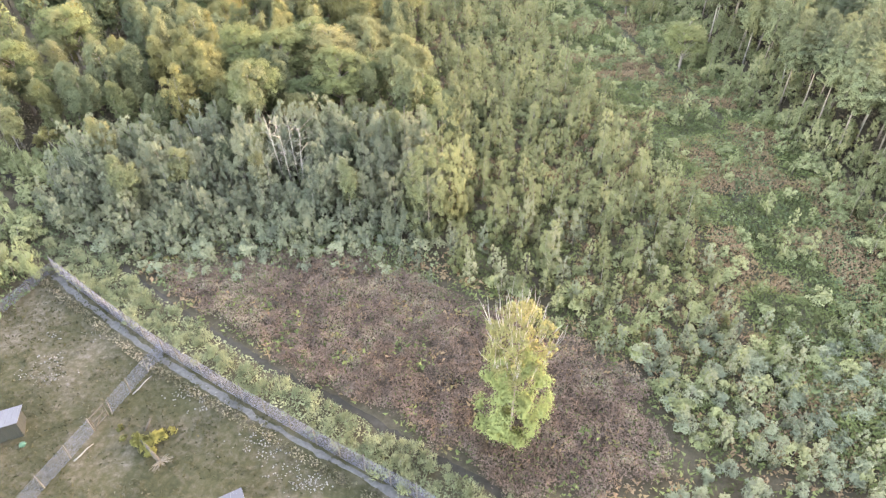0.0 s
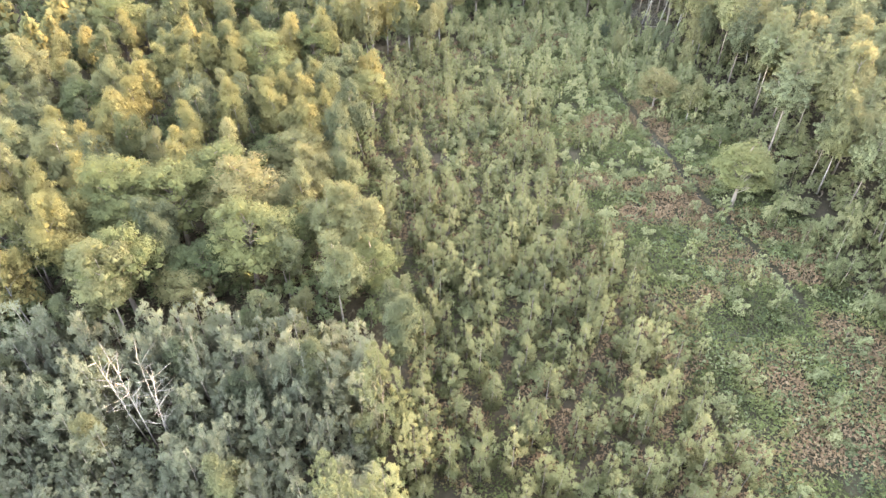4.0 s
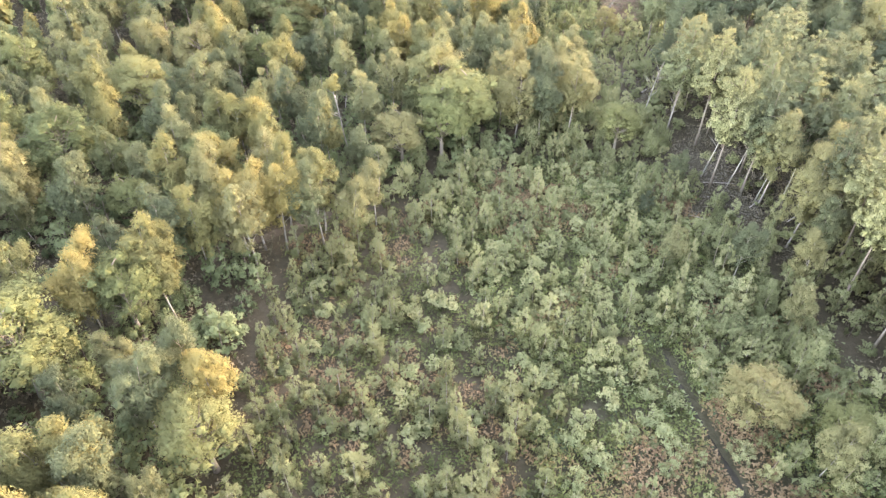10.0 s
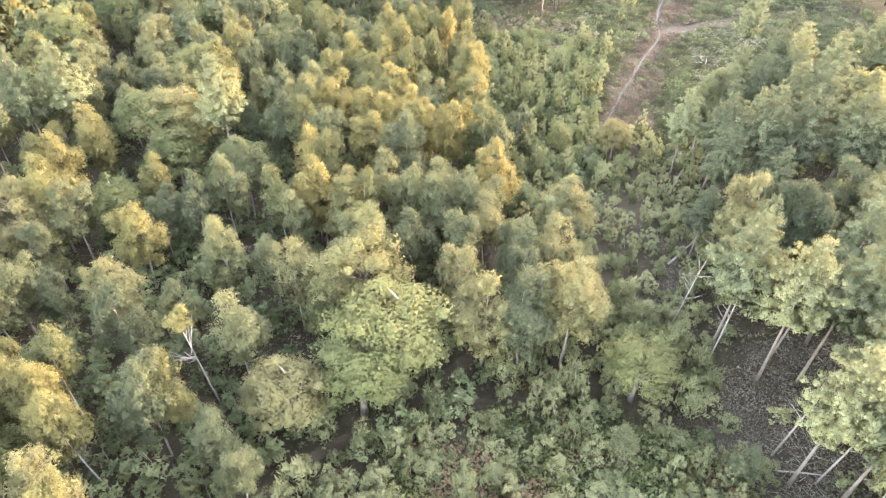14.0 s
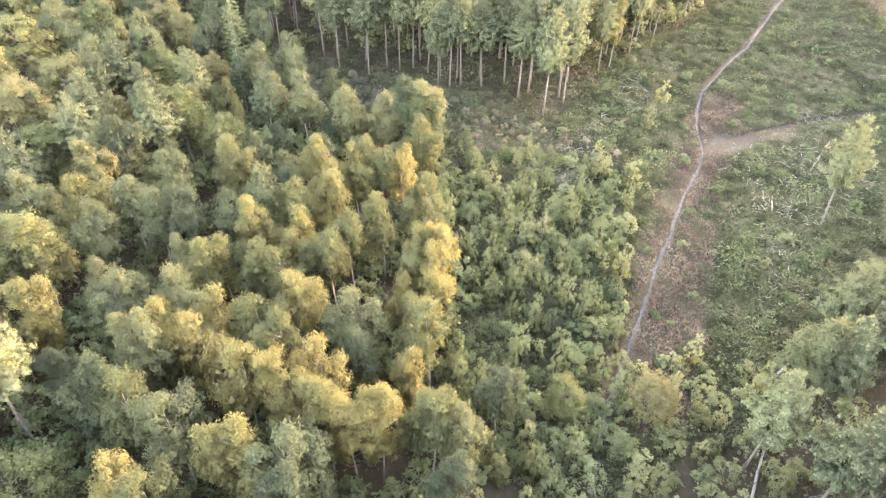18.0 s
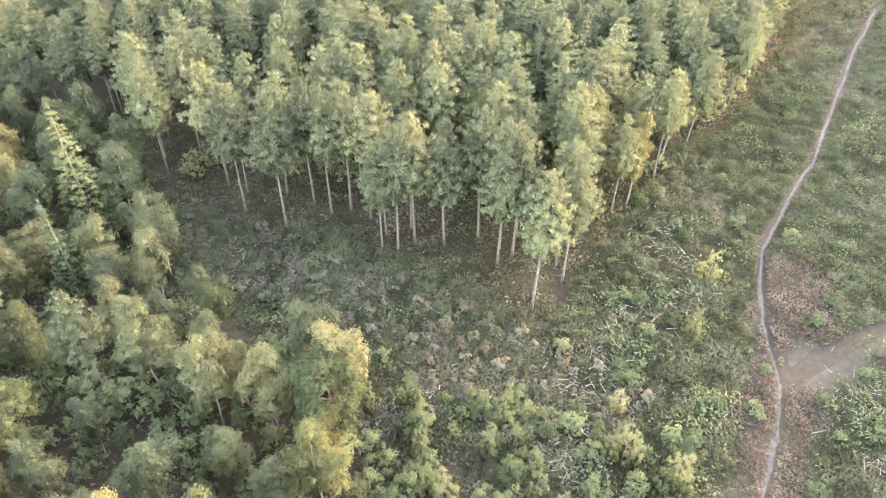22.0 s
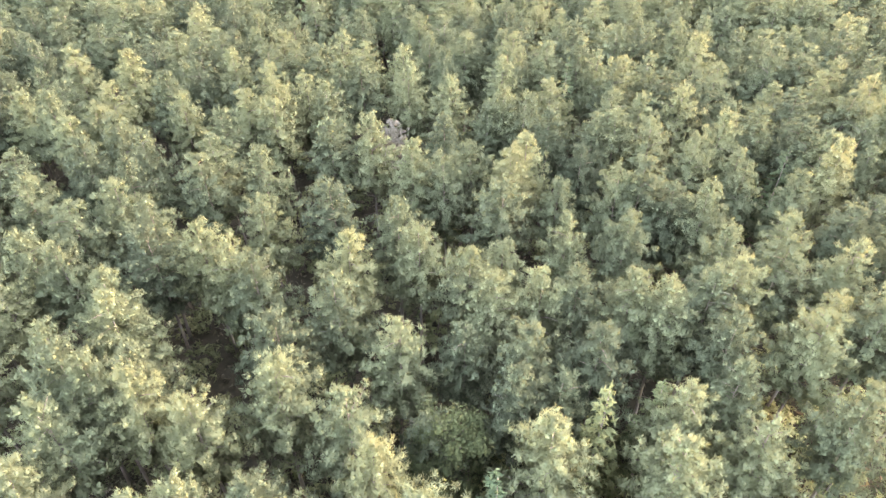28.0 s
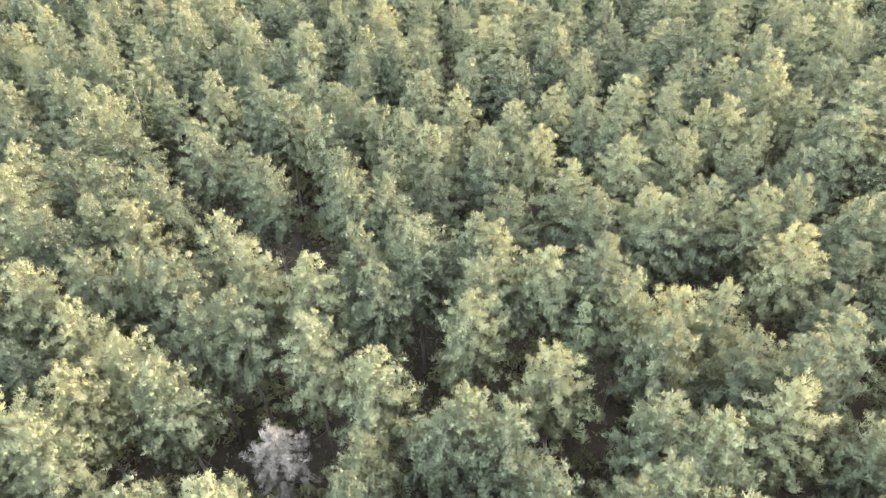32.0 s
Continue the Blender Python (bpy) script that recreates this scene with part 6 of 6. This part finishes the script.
for a, b in (((-27.3, 35.2), (-26.3, 37.2)), ((-29.7, 28.8), (-28.8, 30.4))):
    loose_bar("pole", a, b, 0.06, M_CHIP, "pale pole lying along the paddock fence", "pole", "poles by the fence")
LOGS = [((45.5, 198.4), (49.5, 205.0)), ((42.2, 185.6), (46.4, 189.6)), ((71.5, 247.7), (78, 256)), ((70.4, 241.8), (77.3, 249.7)), ((51.4, 211.0), (56.6, 215.2)), ((62.8, 238.3), (64.2, 241.6)), ((39.0, 245.6), (38.0, 246.6)), ((35.0, 243.3), (33.9, 244.3)), ((53.4, 264.3), (55.4, 263.0)), ((47.9, 258.9), (48.6, 257.2)), ((54.3, 272.1), (55.4, 268.9)), ((44.2, 161.4), (48.0, 161.0)), ((48.1, 156.1), (51.7, 159.6)), ((40.7, 154.9), (44.0, 153.0)), ((5.6, 269.1), (8.2, 271.0)), ((51.5, 153.5), (55.5, 156.5)), ((64.0, 245.2), (62.3, 238.6))]
for k, (a, b) in enumerate(LOGS):
    loose_bar("log", a, b, 0.13 if k < 5 else 0.085, M_DEAD, "bleached fallen trunk lying in the felled clearing", "log", "felled trunks", 0.2)


def sticks(name, spots, count, spread, label, seed, lift=0.3):
    rng = np.random.default_rng(seed)
    v, f = [], []
    for x, y in spots:
        for k in range(count):
            px, py = x + rng.normal(0, spread), y + rng.normal(0, spread)
            w, l = rng.uniform(0, math.pi), rng.uniform(0.3, 1.3)
            z = float(gz(px, py)) + rng.uniform(0.05, lift)
            d = np.array((math.cos(w), math.sin(w), rng.normal(0, 0.12))) * l / 2
            tube(v, f, [np.array((px, py, z)) - d, np.array((px, py, z)) + d], [0.028, 0.012], 3)
    return tagged(new(name, solid(name, v, f, M_DEAD)), label, "brushwood", kind="stuff")


sticks("brushwood", [(35, 246), (37, 247), (33, 248), (40, 247), (38, 244), (42, 249), (28, 250), (24, 248)], 70, 1.4, "pale brushwood on the felled clearing", 81, 0.9)
sticks("brushwood", [(63.5, 240), (64, 244), (66, 236), (69, 247), (61, 231), (72, 243), (58, 224), (76, 255), (80, 262), (70, 238), (74, 248), (78, 244), (68, 243), (66, 250), (72, 252)], 60, 1.9, "pale brushwood beside the footpath", 82, 0.9)
sticks("brushwood", [(54, 268), (53, 262), (48, 259), (8, 270), (2, 273), (-2, 276), (14, 268), (50, 271), (12, 264), (51, 266), (46, 262), (56, 276), (52, 273), (44, 256), (40, 251), (20, 264), (6, 266)], 50, 1.7, "grey brushwood before the pine plantation", 83, 0.9)
sticks("brushwood", [(44, 160), (49, 157), (47, 164), (53, 160), (42, 154), (52, 168), (41, 190)], 70, 2.2, "grey brushwood under the pines", 84)


def stone_chips():
    rng = np.random.default_rng(91)
    v, f = [], []
    for x, y, s, n in ((-36.6, 39.2, 0.7, 40), (-35.4, 37.4, 0.9, 55), (-37.5, 37.6, 0.6, 25), (-22.4, 35.3, 0.9, 60), (-15.3, 30.2, 0.8, 80), (-14.0, 29.2, 0.5, 30), (-10.6, 26.6, 0.6, 110), (-37.9, 42.4, 0.5, 20), (-20.6, 34.0, 0.6, 30), (-12.5, 27.6, 0.7, 40), (-33.5, 42.5, 0.6, 20)):
        for k in range(n):
            px, py = x + rng.normal(0, s * 1.3), y + rng.normal(0, s * 0.7)
            q = rng.uniform(0.03, 0.085)
            box(v, f, Matrix.Translation((px, py, float(gz(px, py)) - 0.02)) @ Matrix.Rotation(rng.uniform(0, 3), 4, "Z") @ Matrix.Rotation(rng.normal(0, 0.3), 4, "X"), q * 1.5, q, q * 1.1)
    tagged(new("stone_chips", solid("stone_chips", v, f, M_CHIP)), "patches of white stone chips on the paddock", "stones", kind="stuff")


stone_chips()


# ---- bare and leaning trees ----
def snag(x, y, h, lean, toward, bark, label, seed, branches=9, crown=None, thick=1.0):
    rng = np.random.default_rng(seed)
    root = tagged(new("dead_tree" if crown is None else "leaning_birch"), label, "dead tree" if crown is None else "birch")
    v, f = [], []
    pts = [(0, 0, -0.2), (0.05, 0.02, 0.3 * h), (-0.08, 0.05, 0.65 * h), (0.03, -0.04, h)]
    tube(v, f, pts, [thick * r for r in (0.105, 0.08, 0.055, 0.02)], 6)
    for k in range(branches):
        z, a, l = rng.uniform(0.35, 0.95) * h, rng.uniform(0, 2 * math.pi), rng.uniform(0.6, 1.9)
        p = np.array((0, 0, z))
        q = p + (l * math.cos(a), l * math.sin(a), rng.uniform(0.3, 1.1) * l)
        tube(v, f, [p, (p + q) / 2 + rng.normal(0, 0.08, 3), q], [0.045 * thick, 0.03 * thick, 0.009], 4)
    part("trunk", solid("trunk", v, f, bark, True), root)
    if crown:
        c = rng.normal(0, 0.55, (12, 3)) * (1, 1, 0.8) + (0, 0, h - 0.4)
        part("crown", tri_mesh("crown", leaves(rng, c, np.full((12, 3), 0.5), 2400, 0.09, 1.2), crown), root)
    root.matrix_world = Matrix.Translation((x, y, float(gz(x, y)))) @ Matrix.Rotation(radians(toward), 4, "Z") @ Matrix.Rotation(radians(lean), 4, "Y")


snag(-45.5, 69.7, 8.5, 52, 150, M_BARK_BIRCH, "white birch trunk leaning far over with yellow crown", 101, 3, M_GOLD)
for k, (x, y, h, le, to) in enumerate(((-18.4, 66.6, 9.6, 8, 140), (-19.4, 67.2, 10.6, 7, 170), (-17.9, 67.9, 9.2, 6, 120), (-17.1, 65.9, 9.2, 7, 60), (-35.7, 85.0, 9, 4, 200))):
    snag(x, y, h, le, to, M_BARK_BIRCH, "bare dead birch with thin pale branches", 110 + k, 22, thick=0.62)
snag(-0.4, 167.2, 11, 9, 160, M_DEAD, "broken pale tree with few yellow leaves at the top", 120, 12, M_GOLD)
for k, (x, y, h, le, to) in enumerate(((44.5, 163, 11, 14, 20), (46.8, 160.5, 12, 12, 10), (49.5, 158, 12, 15, 30), (51.5, 162, 13, 13, 20), (42.0, 172, 12, 10, 40), (39.5, 176, 11, 11, 15), (53.5, 156, 12, 14, 25))):
    snag(x, y, h, le, to, M_BARK_BIRCH, "pale leaning birch trunk with thin crown over bare ground", 130 + k, 10, M_BIRCH)
